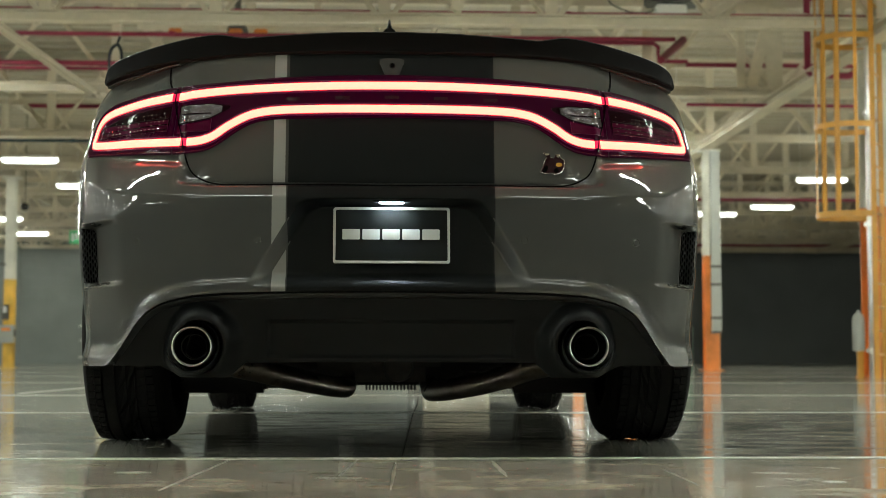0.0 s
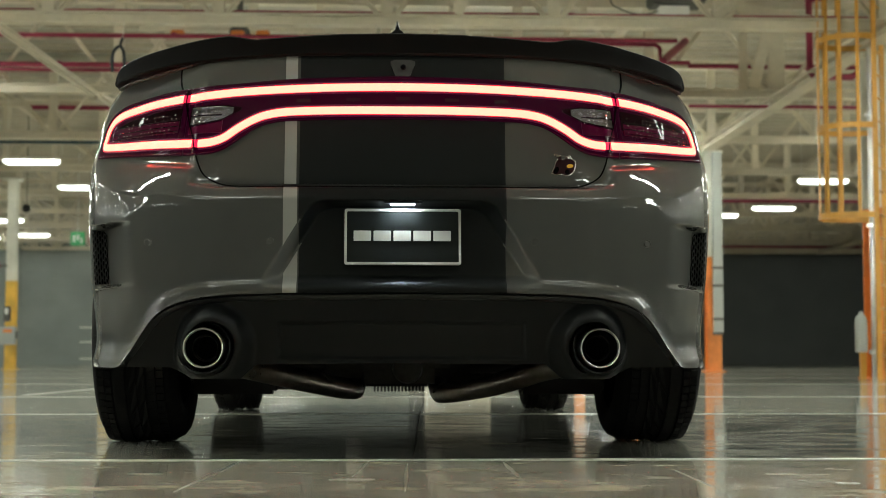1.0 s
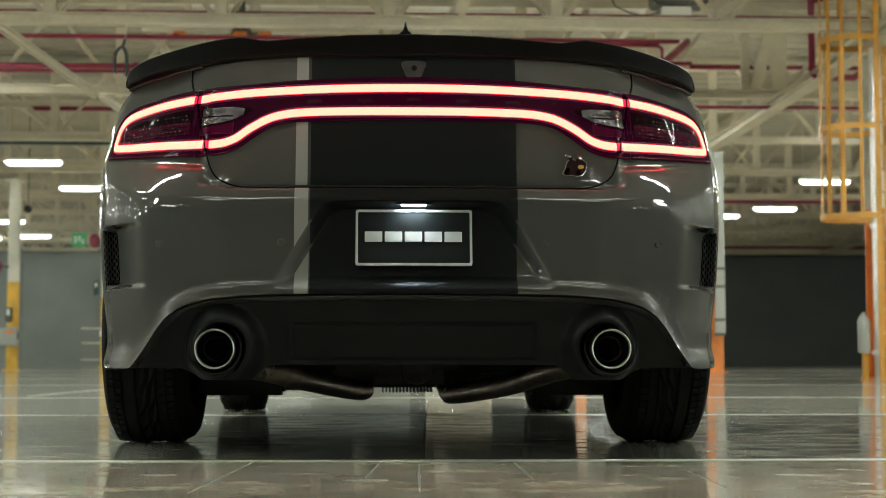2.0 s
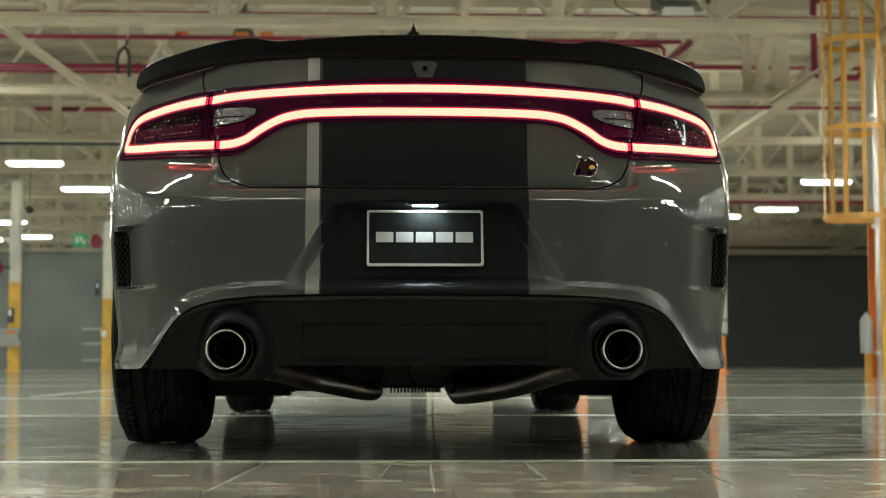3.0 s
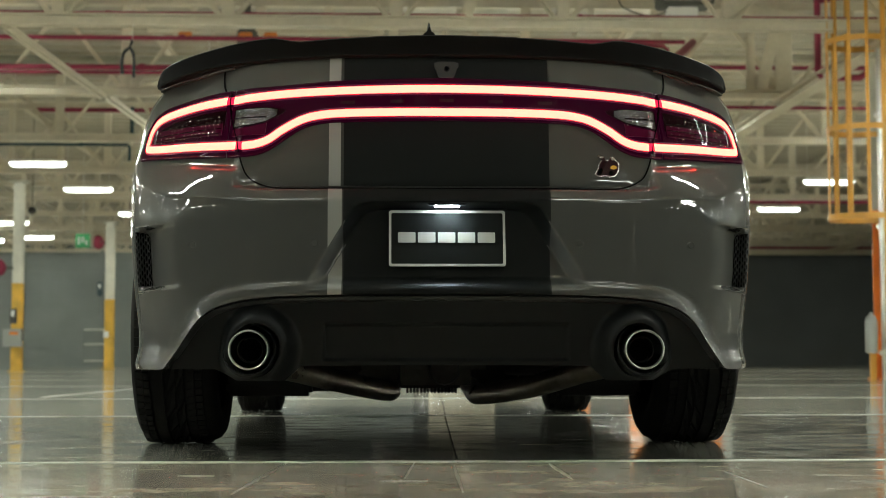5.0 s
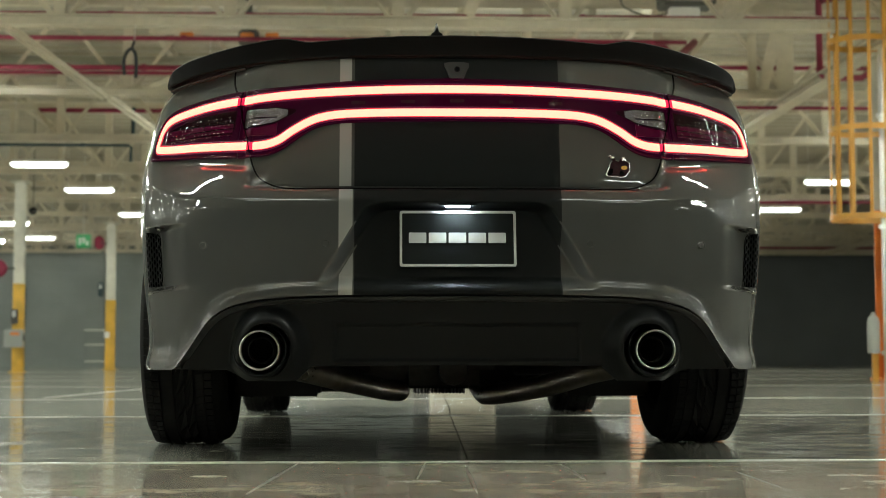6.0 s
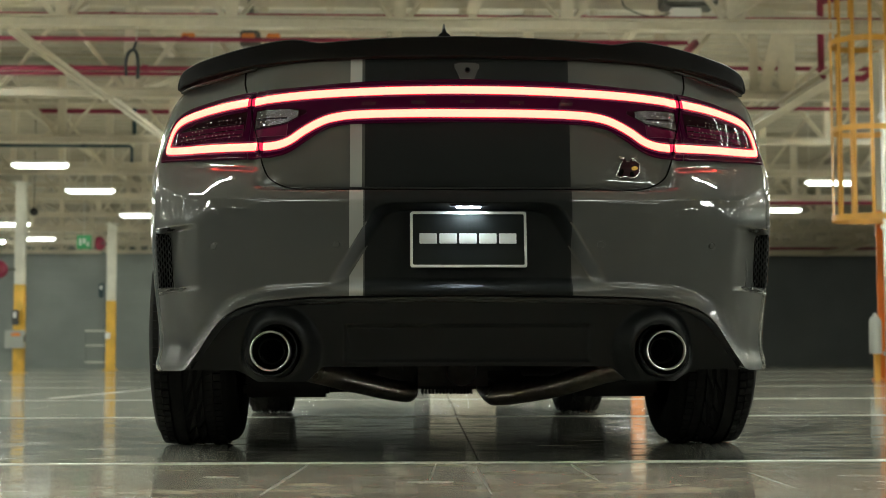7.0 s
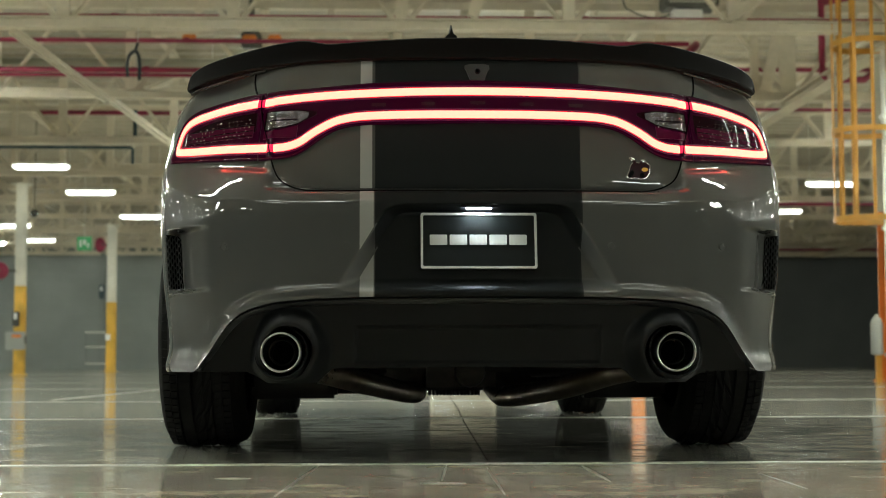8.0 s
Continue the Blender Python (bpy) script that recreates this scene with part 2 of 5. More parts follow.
def ibeam(bm, a, b, w, h, t=0.014):
    """An H-section from a to b: two flanges and a web."""
    a, b = Vector(a), Vector(b)
    d = (b - a).normalized()
    ref = Vector((0, 0, 1)) if abs(d.z) < 0.9 else Vector((0, 1, 0))
    side = d.cross(ref).normalized()
    top = side.cross(d).normalized()
    e, c, f, g = w / 2, t / 2, h / 2, h / 2 - t
    prof = ((-e, -f), (e, -f), (e, -g), (c, -g), (c, g), (e, g), (e, f), (-e, f), (-e, g), (-c, g), (-c, -g), (-e, -g))
    ends = [[bm.verts.new(p + side * x + top * z) for x, z in prof] for p in (a, b)]
    for k in range(12):
        j = (k + 1) % 12
        bm.faces.new((ends[0][k], ends[0][j], ends[1][j], ends[1][k]))
    bm.faces.new(ends[0][::-1]), bm.faces.new(ends[1])
    return bm


def strap(bm, pts, t, h):
    """A flat upright band bent along points in plan, t thick and h high."""
    rings = []
    for i, p in enumerate(pts):
        p = Vector(p)
        d = (Vector(pts[min(i + 1, len(pts) - 1)]) - Vector(pts[max(i - 1, 0)])).normalized()
        s = Vector((-d.y, d.x, 0)) * t / 2
        z = Vector((0, 0, h / 2))
        rings.append([bm.verts.new(q) for q in (p - s - z, p + s - z, p + s + z, p - s + z)])
    for a, b in zip(rings, rings[1:]):
        for k in range(4):
            bm.faces.new((a[k], a[(k + 1) % 4], b[(k + 1) % 4], b[k]))
    bm.faces.new(rings[0][::-1]), bm.faces.new(rings[-1])
    return bm


def tube(bm, pts, r, n=12, caps=True):
    """A round tube swept along points; r is one radius or one for each point."""
    pts = [Vector(p) for p in pts]
    rs = r if isinstance(r, (list, tuple)) else [r] * len(pts)
    rings, ref = [], None
    for i, p in enumerate(pts):
        d = (pts[min(i + 1, len(pts) - 1)] - pts[max(i - 1, 0)]).normalized()
        if ref is None:
            ref = d.orthogonal().normalized()
        ref = (ref - d * ref.dot(d)).normalized()
        s = d.cross(ref)
        rings.append([bm.verts.new(p + (ref * math.cos(a) + s * math.sin(a)) * rs[i]) for a in (2 * math.pi * k / n for k in range(n))])
    for a, b in zip(rings, rings[1:]):
        for k in range(n):
            bm.faces.new((a[k], a[(k + 1) % n], b[(k + 1) % n], b[k]))
    if caps:
        bm.faces.new(rings[0][::-1])
        bm.faces.new(rings[-1])
    return bm


def smooth_path(pts, step):
    """Points on a rounded curve through pts, about step apart."""
    P = [np.array(p, float) for p in pts]
    P = [2 * P[0] - P[1]] + P + [2 * P[-1] - P[-2]]
    out = []
    for i in range(1, len(P) - 2):
        n = max(2, int(np.linalg.norm(P[i + 1] - P[i]) / step))
        for k in range(n):
            t = k / n
            out.append(0.5 * (2 * P[i] + (P[i + 1] - P[i - 1]) * t + (2 * P[i - 1] - 5 * P[i] + 4 * P[i + 1] - P[i + 2]) * t * t
                              + (3 * P[i] - P[i - 1] - 3 * P[i + 1] + P[i + 2]) * t ** 3))
    out.append(P[-2])
    return out


def spin(bm, profile, centre, axis="X", n=48, closed=False):
    """A turned shape: profile of (radius, along) about an axis through centre."""
    c = Vector(centre)
    rings = []
    for k in range(n):
        a = 2 * math.pi * k / n
        ring = []
        for r, s in profile:
            if axis == "X":
                p = Vector((s, r * math.cos(a), r * math.sin(a)))
            elif axis == "Y":
                p = Vector((r * math.cos(a), s, r * math.sin(a)))
            else:
                p = Vector((r * math.cos(a), r * math.sin(a), s))
            ring.append(bm.verts.new(c + p))
        rings.append(ring)
    m = len(profile)
    for k in range(n):
        a, b = rings[k], rings[(k + 1) % n]
        for i in range(m if closed else m - 1):
            j = (i + 1) % m
            bm.faces.new((a[i], a[j], b[j], b[i]))
    bmesh.ops.remove_doubles(bm, verts=bm.verts, dist=1e-6)
    bmesh.ops.recalc_face_normals(bm, faces=bm.faces)
    return bm


# ---- the hall ----
HX, Y0, Y1, DECK = 60.0, -24.0, 76.0, 6.30

bm = bmesh.new()
box(bm, (-HX - 0.3, 3.32, -0.25), (HX + 0.3, Y1 + 0.3, 0.0))
floor = tagged(part("floor", bm, M_FLOOR), "grey polished concrete floor poured in slabs", "floor", kind="structure")
for lo_, hi_, mat, label in ((0.05, 3.32, M_FLOOR_SHADED, "glossy concrete slab darkened for the shade under the car"), (Y0 - 0.3, 0.05, M_FLOOR_WORN, "worn brownish concrete slab")):
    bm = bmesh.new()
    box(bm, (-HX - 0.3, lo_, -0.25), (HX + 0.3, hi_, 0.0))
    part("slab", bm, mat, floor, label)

# pale filled joints across the floor and dark saw cuts along it
for y, w in ((0.05, 0.05), (3.32, 0.055), (6.55, 0.05), (11.6, 0.05), (16.5, 0.06), (21.5, 0.06), (30.5, 0.22), (-3.2, 0.05), (-6.5, 0.05)):
    bm = bmesh.new()
    box(bm, (-HX, y - w / 2, -0.01), (HX, y + w / 2, 0.0016))
    tagged(part("floor_joint", bm, M_LINE), "pale filled joint across the concrete floor", "floor joint", "floor joints", "structure")
for i, x in enumerate((-14.0, -7.0, 0.025, 7.1, 14.2)):
    bm = bmesh.new()
    pts = smooth_path([(x + 0.0325 * (1.6 * k - 8.0) + 0.004 * math.sin(2.3 * k + i), -8.0 + 1.6 * k, 0) for k in range(25) if i != 2 or k > 4], 0.4)
    for a, b in zip(pts, pts[1:]):
        bar(bm, a, b, 0.0035, 0.0012)
    tagged(part("floor_cut", bm, M_CUT), "thin dark saw cut along the concrete floor", "floor joint", "floor cuts", "structure")
# chalky scuffs and drag marks in front of the joint
rng = random.Random(3)
for (x0, y0), (x1, y1), w in (((-0.085, 0.01), (-0.12, -0.54), 0.006), ((0.26, -0.06), (0.258, -0.57), 0.012), ((0.65, -0.35), (0.64, -0.80), 0.005), ((-0.417, 0.0), (-0.47, -0.90), 0.010), ((0.012, -0.10), (-0.006, -0.90), 0.008),
                              ((-0.17, -0.60), (-0.068, -0.60), 0.07), ((0.925, -0.73), (0.975, -0.735), 0.06), ((-0.64, -0.42), (-0.56, -0.43), 0.05)):
    bm = bmesh.new()
    d = Vector((x1 - x0, y1 - y0, 0))
    nrm = Vector((-d.y, d.x, 0)).normalized()
    n_ = 22
    sides = []
    for k in range(n_ + 1):
        t = k / n_
        half = w / 2 * (math.sin(math.pi * min(max(t, 0.02), 0.98)) ** 0.5) * rng.uniform(0.55, 1.15)
        c = Vector((x0, y0, 0.0009)) + d * t + nrm * rng.uniform(-0.1, 0.1) * w
        sides.append([bm.verts.new(c + nrm * half), bm.verts.new(c - nrm * half)])
    for (a, b), (e, f) in zip(sides, sides[1:]):
        bm.faces.new((a, b, f, e))
    low = bmesh.ops.extrude_face_region(bm, geom=bm.faces[:])
    bmesh.ops.translate(bm, vec=(0, 0, -0.0014), verts=[v for v in low["geom"] if isinstance(v, bmesh.types.BMVert)])
    bmesh.ops.recalc_face_normals(bm, faces=bm.faces)
    tagged(part("floor_scuff", bm, M_SCUFF), "pale chalky scuff on the concrete floor", "floor mark", "floor scuffs", "structure")
# a stretch of pale tape lying slantwise
bm = bmesh.new()
bar(bm, (-2.62, 7.1, 0.001), (-2.40, 11.6, 0.001), 0.045, 0.002)
tagged(part("floor_tape", bm, M_LINE), "worn pale tape stuck slantwise on the floor", "floor tape")

# ceiling: ribbed steel deck in one mesh, with purlins as things below it
bm = bmesh.new()
n = 170
prof = []
for i in range(n):
    y = Y0 + (Y1 - Y0) * i / n
    s = (Y1 - Y0) / n
    prof += [(y, DECK), (y + s * 0.36, DECK), (y + s * 0.5, DECK + 0.08), (y + s * 0.86, DECK + 0.08)]
prof.append((Y1, DECK))
lo = [[bm.verts.new((x, y, z)) for y, z in prof] for x in (-HX, HX)]
hi = [[bm.verts.new((x, y, DECK + 0.3)) for y in (Y0, Y1)] for x in (-HX, HX)]
for i in range(len(prof) - 1):
    bm.faces.new((lo[0][i], lo[0][i + 1], lo[1][i + 1], lo[1][i]))
bm.faces.new((hi[0][0], hi[1][0], hi[1][1], hi[0][1]))
tagged(part("ceiling", bm, M_DECK), "cream ribbed steel roof deck", "ceiling", kind="structure")

# side and south walls are out of view; tones set for the car's reflections
for name, lo_, hi_ in (("wall_west", (-HX - 0.3, Y0 - 0.3, 0), (-HX, Y1 + 0.3, DECK + 0.3)), ("wall_east", (HX, Y0 - 0.3, 0), (HX + 0.3, Y1 + 0.3, DECK + 0.3)),
                       ("wall_south", (-HX, Y0 - 0.3, 0), (HX, Y0, DECK + 0.3)), ("wall_north", (-HX, Y1, 0), (HX, Y1 + 0.3, DECK + 0.3))):
    bm = bmesh.new()
    box(bm, lo_, hi_)
    south = name == "wall_south"
    tagged(part(name, bm, M_SHUTTER if south else M_PLAIN), "unseen dark wall that keeps the car's reflections dark" if south else "plain grey-green painted hall wall", "wall", kind="structure")

# unseen rail, added to put a pale reflected streak across the bumper
tray = thing("cable_tray", "unseen pale rail, mirrored as a streak on the bumper", "cable tray", at=(0, Y0, 2.32))
bm = bmesh.new()
box(bm, (-17.0, 0.0, -0.035), (15.0, 0.12, 0.035), 0.008)
part("trough", bm, M_WHITE, tray)
for x in (-12.0, -6.0, 0.0, 6.0, 12.0):
    bm = bmesh.new()
    box(bm, (x - 0.03, 0.0, -0.16), (x + 0.03, 0.10, -0.035), 0.006)
    part("bracket", bm, M_STEEL, tray)

# partition across the far end: grey panels on one side, dark shutters on the other
PY = 55.0
partition = thing("partition_wall", "grey-green sheet panel partition across the hall", "wall", kind="structure", at=(0, PY, 0))
bm = bmesh.new()
box(bm, (-1.45, 0, 0), (1.45, 0.08, 4.42), 0.01)
for z in np.arange(0.30, 4.3, 0.37):
    box(bm, (-1.44, -0.07, z), (1.44, 0.0, z + 0.29), 0.03)
panel = part("panel", bm, M_WALLGREY, partition)
panel.location = (-33.5, 0, 0)
for i in range(-8, 12):
    if not i:
        continue
    p = panel.copy()
    scene.collection.objects.link(p)
    p.location = (-33.5 + 3.0 * i, 0, 0)
for i in range(13):
    bm = bmesh.new()
    box(bm, (-35.06 + 3.0 * i, -0.09, 0), (-34.94 + 3.0 * i, 0.1, 4.5), 0.006)
    part("post", bm, M_WALLGREY, partition)
bm = bmesh.new()
box(bm, (-59.9, -0.06, 4.42), (1.0, 0.12, 4.56), 0.01)
part("top_rail", bm, M_STEEL, partition)

shutter = thing("roller_shutter", "wide dark green-black roller shutter, closed", "shutter", "shutters along the far wall", at=(7.0, PY, 0))
bm = bmesh.new()
wave = [(0.03, 0.0)]
for z in np.arange(0.0, 4.35, 0.11):
    wave += [(-0.01, float(z)), (-0.04, float(z) + 0.03), (-0.04, float(z) + 0.07), (-0.01, float(z) + 0.1)]
wave.append((0.03, 4.4))
ends = [[bm.verts.new((x, y, z)) for y, z in wave] for x in (-5.7, 5.7)]
for k in range(len(wave)):
    j = (k + 1) % len(wave)
    bm.faces.new((ends[0][k], ends[0][j], ends[1][j], ends[1][k]))
bm.faces.new(ends[0][::-1]), bm.faces.new(ends[1])
part("curtain", bm, M_SHUTTER, shutter)
for x in (-5.85, 5.85):
    bm = bmesh.new()
    box(bm, (x - 0.15, -0.1, 0), (x + 0.15, 0.1, 4.5), 0.01)
    part("guide_rail", bm, M_SHUTTER, shutter)
bm = bmesh.new()
box(bm, (-6.0, -0.18, 4.36), (6.0, 0.2, 4.58), 0.02)
part("hood", bm, M_STEEL, shutter)
for x in (19.0, 31.0):
    copy_thing(shutter, pose(x, PY, 0))

# unseen cream door, added to brighten the floor mirrored under the car
door = thing("wall_door", "unseen cream door added to brighten the floor under the car", "door", at=(2.9, PY - 0.12, 0))
bm = bmesh.new()
box(bm, (-1.15, -0.03, 0.02), (1.15, 0.03, 2.45), 0.008)
part("leaf", bm, M_DECK, door)
for lo_, hi_ in (((-1.27, -0.05, 0), (-1.15, 0.09, 2.57)), ((1.15, -0.05, 0), (1.27, 0.09, 2.57)), ((-1.15, -0.05, 2.45), (1.15, 0.09, 2.57))):
    bm = bmesh.new()
    box(bm, lo_, hi_, 0.006)
    part("frame", bm, M_STEEL, door)
bm = bmesh.new()
tube(bm, [(0.95, -0.03, 1.05), (0.95, -0.08, 1.05), (0.82, -0.08, 1.05)], 0.012, 8)
part("handle", bm, M_GALV, door)

# pale strips on posts, standing in for highlights on the ribbed partition
rack = thing("board_rack", "pale strips standing in for highlights on the partition", "rack", at=(-11.25, 54.85, 0))
for z in (0.20, 0.84, 1.40):
    bm = bmesh.new()
    box(bm, (-0.38, -0.03, z), (0.38, 0.03, z + 0.06), 0.008)
    part("board", bm, M_WHITE, rack)
for x in (-0.38, 0.38):
    bm = bmesh.new()
    box(bm, (x - 0.015, 0.03, 0), (x + 0.015, 0.06, 1.46), 0.004)
    part("post", bm, M_WALLGREY, rack)


# ---- roof steel ----
def roof_truss(y):
    t = thing("roof_truss", "cream painted steel roof truss with angle webs", "truss", "roof trusses", at=(0, y, 0))
    bm = bmesh.new()
    ibeam(bm, (-HX, 0, 4.58), (HX, 0, 4.58), 0.20, 0.15, 0.022)
    part("bottom_chord", bm, M_STEEL, t)
    bm = bmesh.new()
    ibeam(bm, (-HX, 0, 6.06), (HX, 0, 6.06), 0.20, 0.17, 0.022)
    part("top_chord", bm, M_STEEL, t)
    bm = bmesh.new()
    box(bm, (-0.08, -0.05, 4.64), (0.08, 0.05, 5.98), 0.01)
    post = part("web_post", bm, M_STEEL, t)
    bm = bmesh.new()
    bar(bm, (0.05, -0.012, 4.66), (1.06, -0.012, 5.97), 0.02, 0.11, (0, 1, 0))
    bar(bm, (0.05, 0.03, 4.66), (1.06, 0.03, 5.97), 0.07, 0.02, (0, 1, 0))
    rise = part("web_diagonal", bm, M_STEEL, t)
    first = True
    k = 0
    x = -34.4
    while x < 34:
        for ob, dx, sx in ((post, 0, 1), (rise, 0.06, 1), (rise, 2.09, -1)):
            o = ob if first and sx == 1 else ob.copy()
            if o is not ob:
                scene.collection.objects.link(o)
            o.location = (x + dx, 0, 0)
            o.scale = (sx, 1, 1)
        first = False
        x += 2.15
        k += 1
    return t


TRUSS_Y = 15.2
truss = roof_truss(TRUSS_Y)
for i in range(-7, 12):
    if i:
        copy_thing(truss, pose(0, TRUSS_Y + 5.15 * i, 0))

# tie beams along the hall over the column rows, bolted under the trusses
for x in (-25.8, -15.2, 6.35, 17.1, 27.8):
    bm = bmesh.new()
    w_ = 0.24 if x == 6.35 else 0.16
    ibeam(bm, (x, Y0, 4.42), (x, Y1, 4.42), w_, 0.16, 0.02)
    tagged(part("tie_beam", bm, M_STEEL), "cream painted steel tie beam under the trusses", "beam", "tie beams")
# a lighter tie runs slightly askew on the other side
for k in range(3):
    bm = bmesh.new()
    y = 15.2 + 5.15 * k
    bar(bm, (-4.93 + 0.35 * k, y, 4.50), (-4.61 + 0.35 * k, y + 4.9, 4.46), 0.06, 0.07)
    bar(bm, (-4.98 + 0.35 * k, y, 4.455), (-4.66 + 0.35 * k, y + 4.9, 4.415), 0.015, 0.05)
    tagged(part("tie_angle", bm, M_STEEL), "cream steel angle tie between truss feet", "beam", "tie angles")
for x in np.arange(-34.4, 35, 4.3):
    bm = bmesh.new()
    ibeam(bm, (x, Y0, 6.22), (x, Y1, 6.22), 0.12, 0.14, 0.012)
    tagged(part("purlin", bm, M_STEEL), "cream painted steel purlin under the deck", "beam", "purlins")
# slanting braces from the tie beams up to the next truss
for x, w_, flange in ((-4.40, 0.065, 0.085), (6.35, 0.11, 0.16)):
    bm = bmesh.new()
    bar(bm, (0, 0, 4.5), (0.55, 4.9, 5.95), w_, w_)
    bar(bm, (0.07, 0, 4.5), (0.62, 4.9, 5.95), 0.02, flange)
    brace = tagged(part("sway_brace", bm, M_STEEL), "cream painted steel angle brace between trusses", "brace", "sway braces")
    brace.location = (x, TRUSS_Y - 5.15, 0)
    for i in range(0, 8):
        copy_thing(brace, pose(x, TRUSS_Y + 5.15 * i, 0) @ Matrix.Diagonal((1 if i % 2 else -1, 1, 1, 1)))


# heavier posts and a slanting strut where the second truss meets the column row
for name, a, b, w_ in (("truss_post", (5.85, 20.35, 4.66), (5.85, 20.35, 5.98), 0.12), ("truss_post", (6.33, 20.35, 4.66), (6.33, 20.35, 5.98), 0.12), ("truss_strut", (5.98, 20.2, 4.66), (6.32, 20.2, 5.98), 0.17),
                       ("truss_strut", (4.2, 15.05, 4.66), (6.2, 15.05, 5.98), 0.16), ("truss_strut", (0.9, 15.05, 4.66), (1.35, 15.05, 5.98), 0.15)):
    bm = bmesh.new()
    ibeam(bm, a, b, w_, 0.12, 0.018)
    tagged(part(name, bm, M_STEEL), "heavy cream painted steel member in a truss", "truss member", "heavy truss members")


def column(x, y, base, top_of_paint, paint_mat, label, w=0.30):
    c = thing("column", label, "column", "hall columns", at=(x, y, 0))
    bm = bmesh.new()
    ibeam(bm, (0, 0, top_of_paint), (0, 0, 4.33), w, w, 0.022)
    part("shaft", bm, M_WHITE, c)
    bm = bmesh.new()
    ibeam(bm, (0, 0, 0.02), (0, 0, top_of_paint), w + 0.006, w + 0.006, 0.026)
    part("painted_foot", bm, paint_mat, c, base)
    bm = bmesh.new()
    box(bm, (-w * 0.75, -w * 0.75, 0), (w * 0.75, w * 0.75, 0.025), 0.004)
    part("base_plate", bm, paint_mat, c)
    bm = bmesh.new()
    box(bm, (-0.2, -0.2, 4.29), (0.2, 0.2, 4.33), 0.004)
    part("cap_plate", bm, M_WHITE, c)
    return c


column(-8.42, 30.65, "yellow painted foot", 2.0, M_YELLOW, "white steel column with a yellow painted foot", 0.22)
column(-8.20, 41.0, "yellow painted foot", 2.04, M_YELLOW, "white steel column with a yellow painted foot", 0.25)
# out of view; feet left white to keep orange streaks off the paintwork
for y in (-20.9,):
    column(-8.3, y, "white painted foot", 2.0, M_WHITE, "plain white steel column")
column(6.44, 25.5, "orange painted foot", 2.25, M_ORANGE, "white steel column with an orange painted foot", 0.27)
column(6.50, -15.2, "white painted foot", 2.0, M_WHITE, "plain white steel column")
for y in (15.75, 35.8, 46.1):
    column(6.50, y, "orange painted foot", 2.25, M_ORANGE, "white steel column with an orange painted foot")
# unseen side columns, white throughout for pale streaks in the paintwork
for x in (-19.0, 17.2, -29.7, 27.9):
    for y in (-20.9, 5.0, 20.35, 35.8) if abs(x) > 20 else (5.0, 20.35, 35.8):
        column(x, y, "white painted foot", 2.0, M_WHITE, "plain white steel column")

# ---- lamps ----
lamp = thing("ceiling_light", "long fluorescent strip light, switched on", "ceiling light", "rows of strip lights", at=(-7.37, 27.75, -0.08))
bm = bmesh.new()
box(bm, (-0.56, -0.11, 4.46), (0.56, 0.11, 4.52), 0.01)
part("housing", bm, M_HOUSING, lamp)
bm = bmesh.new()
prof = [(-0.105, 4.455), (-0.095, 4.40), (-0.05, 4.37), (0.05, 4.37), (0.095, 4.40), (0.105, 4.455)]
ends = [[bm.verts.new((x, a * s, 4.455 + (b - 4.455) * s)) for a, b in prof] for x, s in ((-0.585, 0.35), (-0.50, 1.0), (0.52, 1.0), (0.585, 0.55))]
for a, b in zip(ends, ends[1:]):
    for i in range(5):
        bm.faces.new((a[i], a[i + 1], b[i + 1], b[i]))
    bm.faces.new((a[5], a[0], b[0], b[5]))
bm.faces.new(ends[0][::-1])
bm.faces.new(ends[-1])
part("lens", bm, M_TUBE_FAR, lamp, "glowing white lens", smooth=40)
for x in (-0.5, 0.5):
    bm = bmesh.new()
    tube(bm, [(x, 0, 4.51), (x, 0, 6.47)], 0.006, 6)
    part("hanger", bm, M_GALV, lamp)
for x, y in ((-7.25, 32.55), (-7.0, 38.7), (-11.34, 41.6), (-11.75, 47.0), (10.13, 30.45), (10.63, 36.8), (9.55, 38.9)):
    copy_thing(lamp, pose(x, y, -0.08))
# out of view: stronger lamps added overhead, closer side rows, dimmer ones behind
def relamp(at, mat):
    c = copy_thing(lamp, at)
    for o in c.children:
        if o.name.startswith("lens"):
            o.data = o.data.copy()
            o.data.materials[0] = mat
    return c


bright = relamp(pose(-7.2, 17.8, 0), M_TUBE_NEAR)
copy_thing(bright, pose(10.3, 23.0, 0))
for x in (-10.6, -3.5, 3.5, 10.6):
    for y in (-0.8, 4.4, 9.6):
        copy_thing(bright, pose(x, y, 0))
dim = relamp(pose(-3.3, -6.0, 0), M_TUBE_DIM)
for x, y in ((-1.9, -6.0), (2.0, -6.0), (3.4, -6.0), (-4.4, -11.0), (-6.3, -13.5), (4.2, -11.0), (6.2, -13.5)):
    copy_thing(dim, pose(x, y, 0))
side = relamp(pose(-14.0, -21.0, 0), M_TUBE)
# lamp out of view, added to lift the floor and column on the right
copy_thing(side, pose(10.3, 17.8, 0))
# unseen rows hidden by the car, added to brighten the far floor
for x in (-2.9, 1.5, 5.0):
    for y in (24.0, 28.5, 33.0, 37.5, 42.0, 46.5):
        copy_thing(side, pose(x, y, -0.08))
# unseen lamps behind the partition, added to brighten the deck above it
for x in (-20.0, -14.0, -8.0, -2.0, 4.0, 10.0, 16.0):
    for y in (58.0, 64.0, 70.0):
        copy_thing(side, pose(x, y, 0))
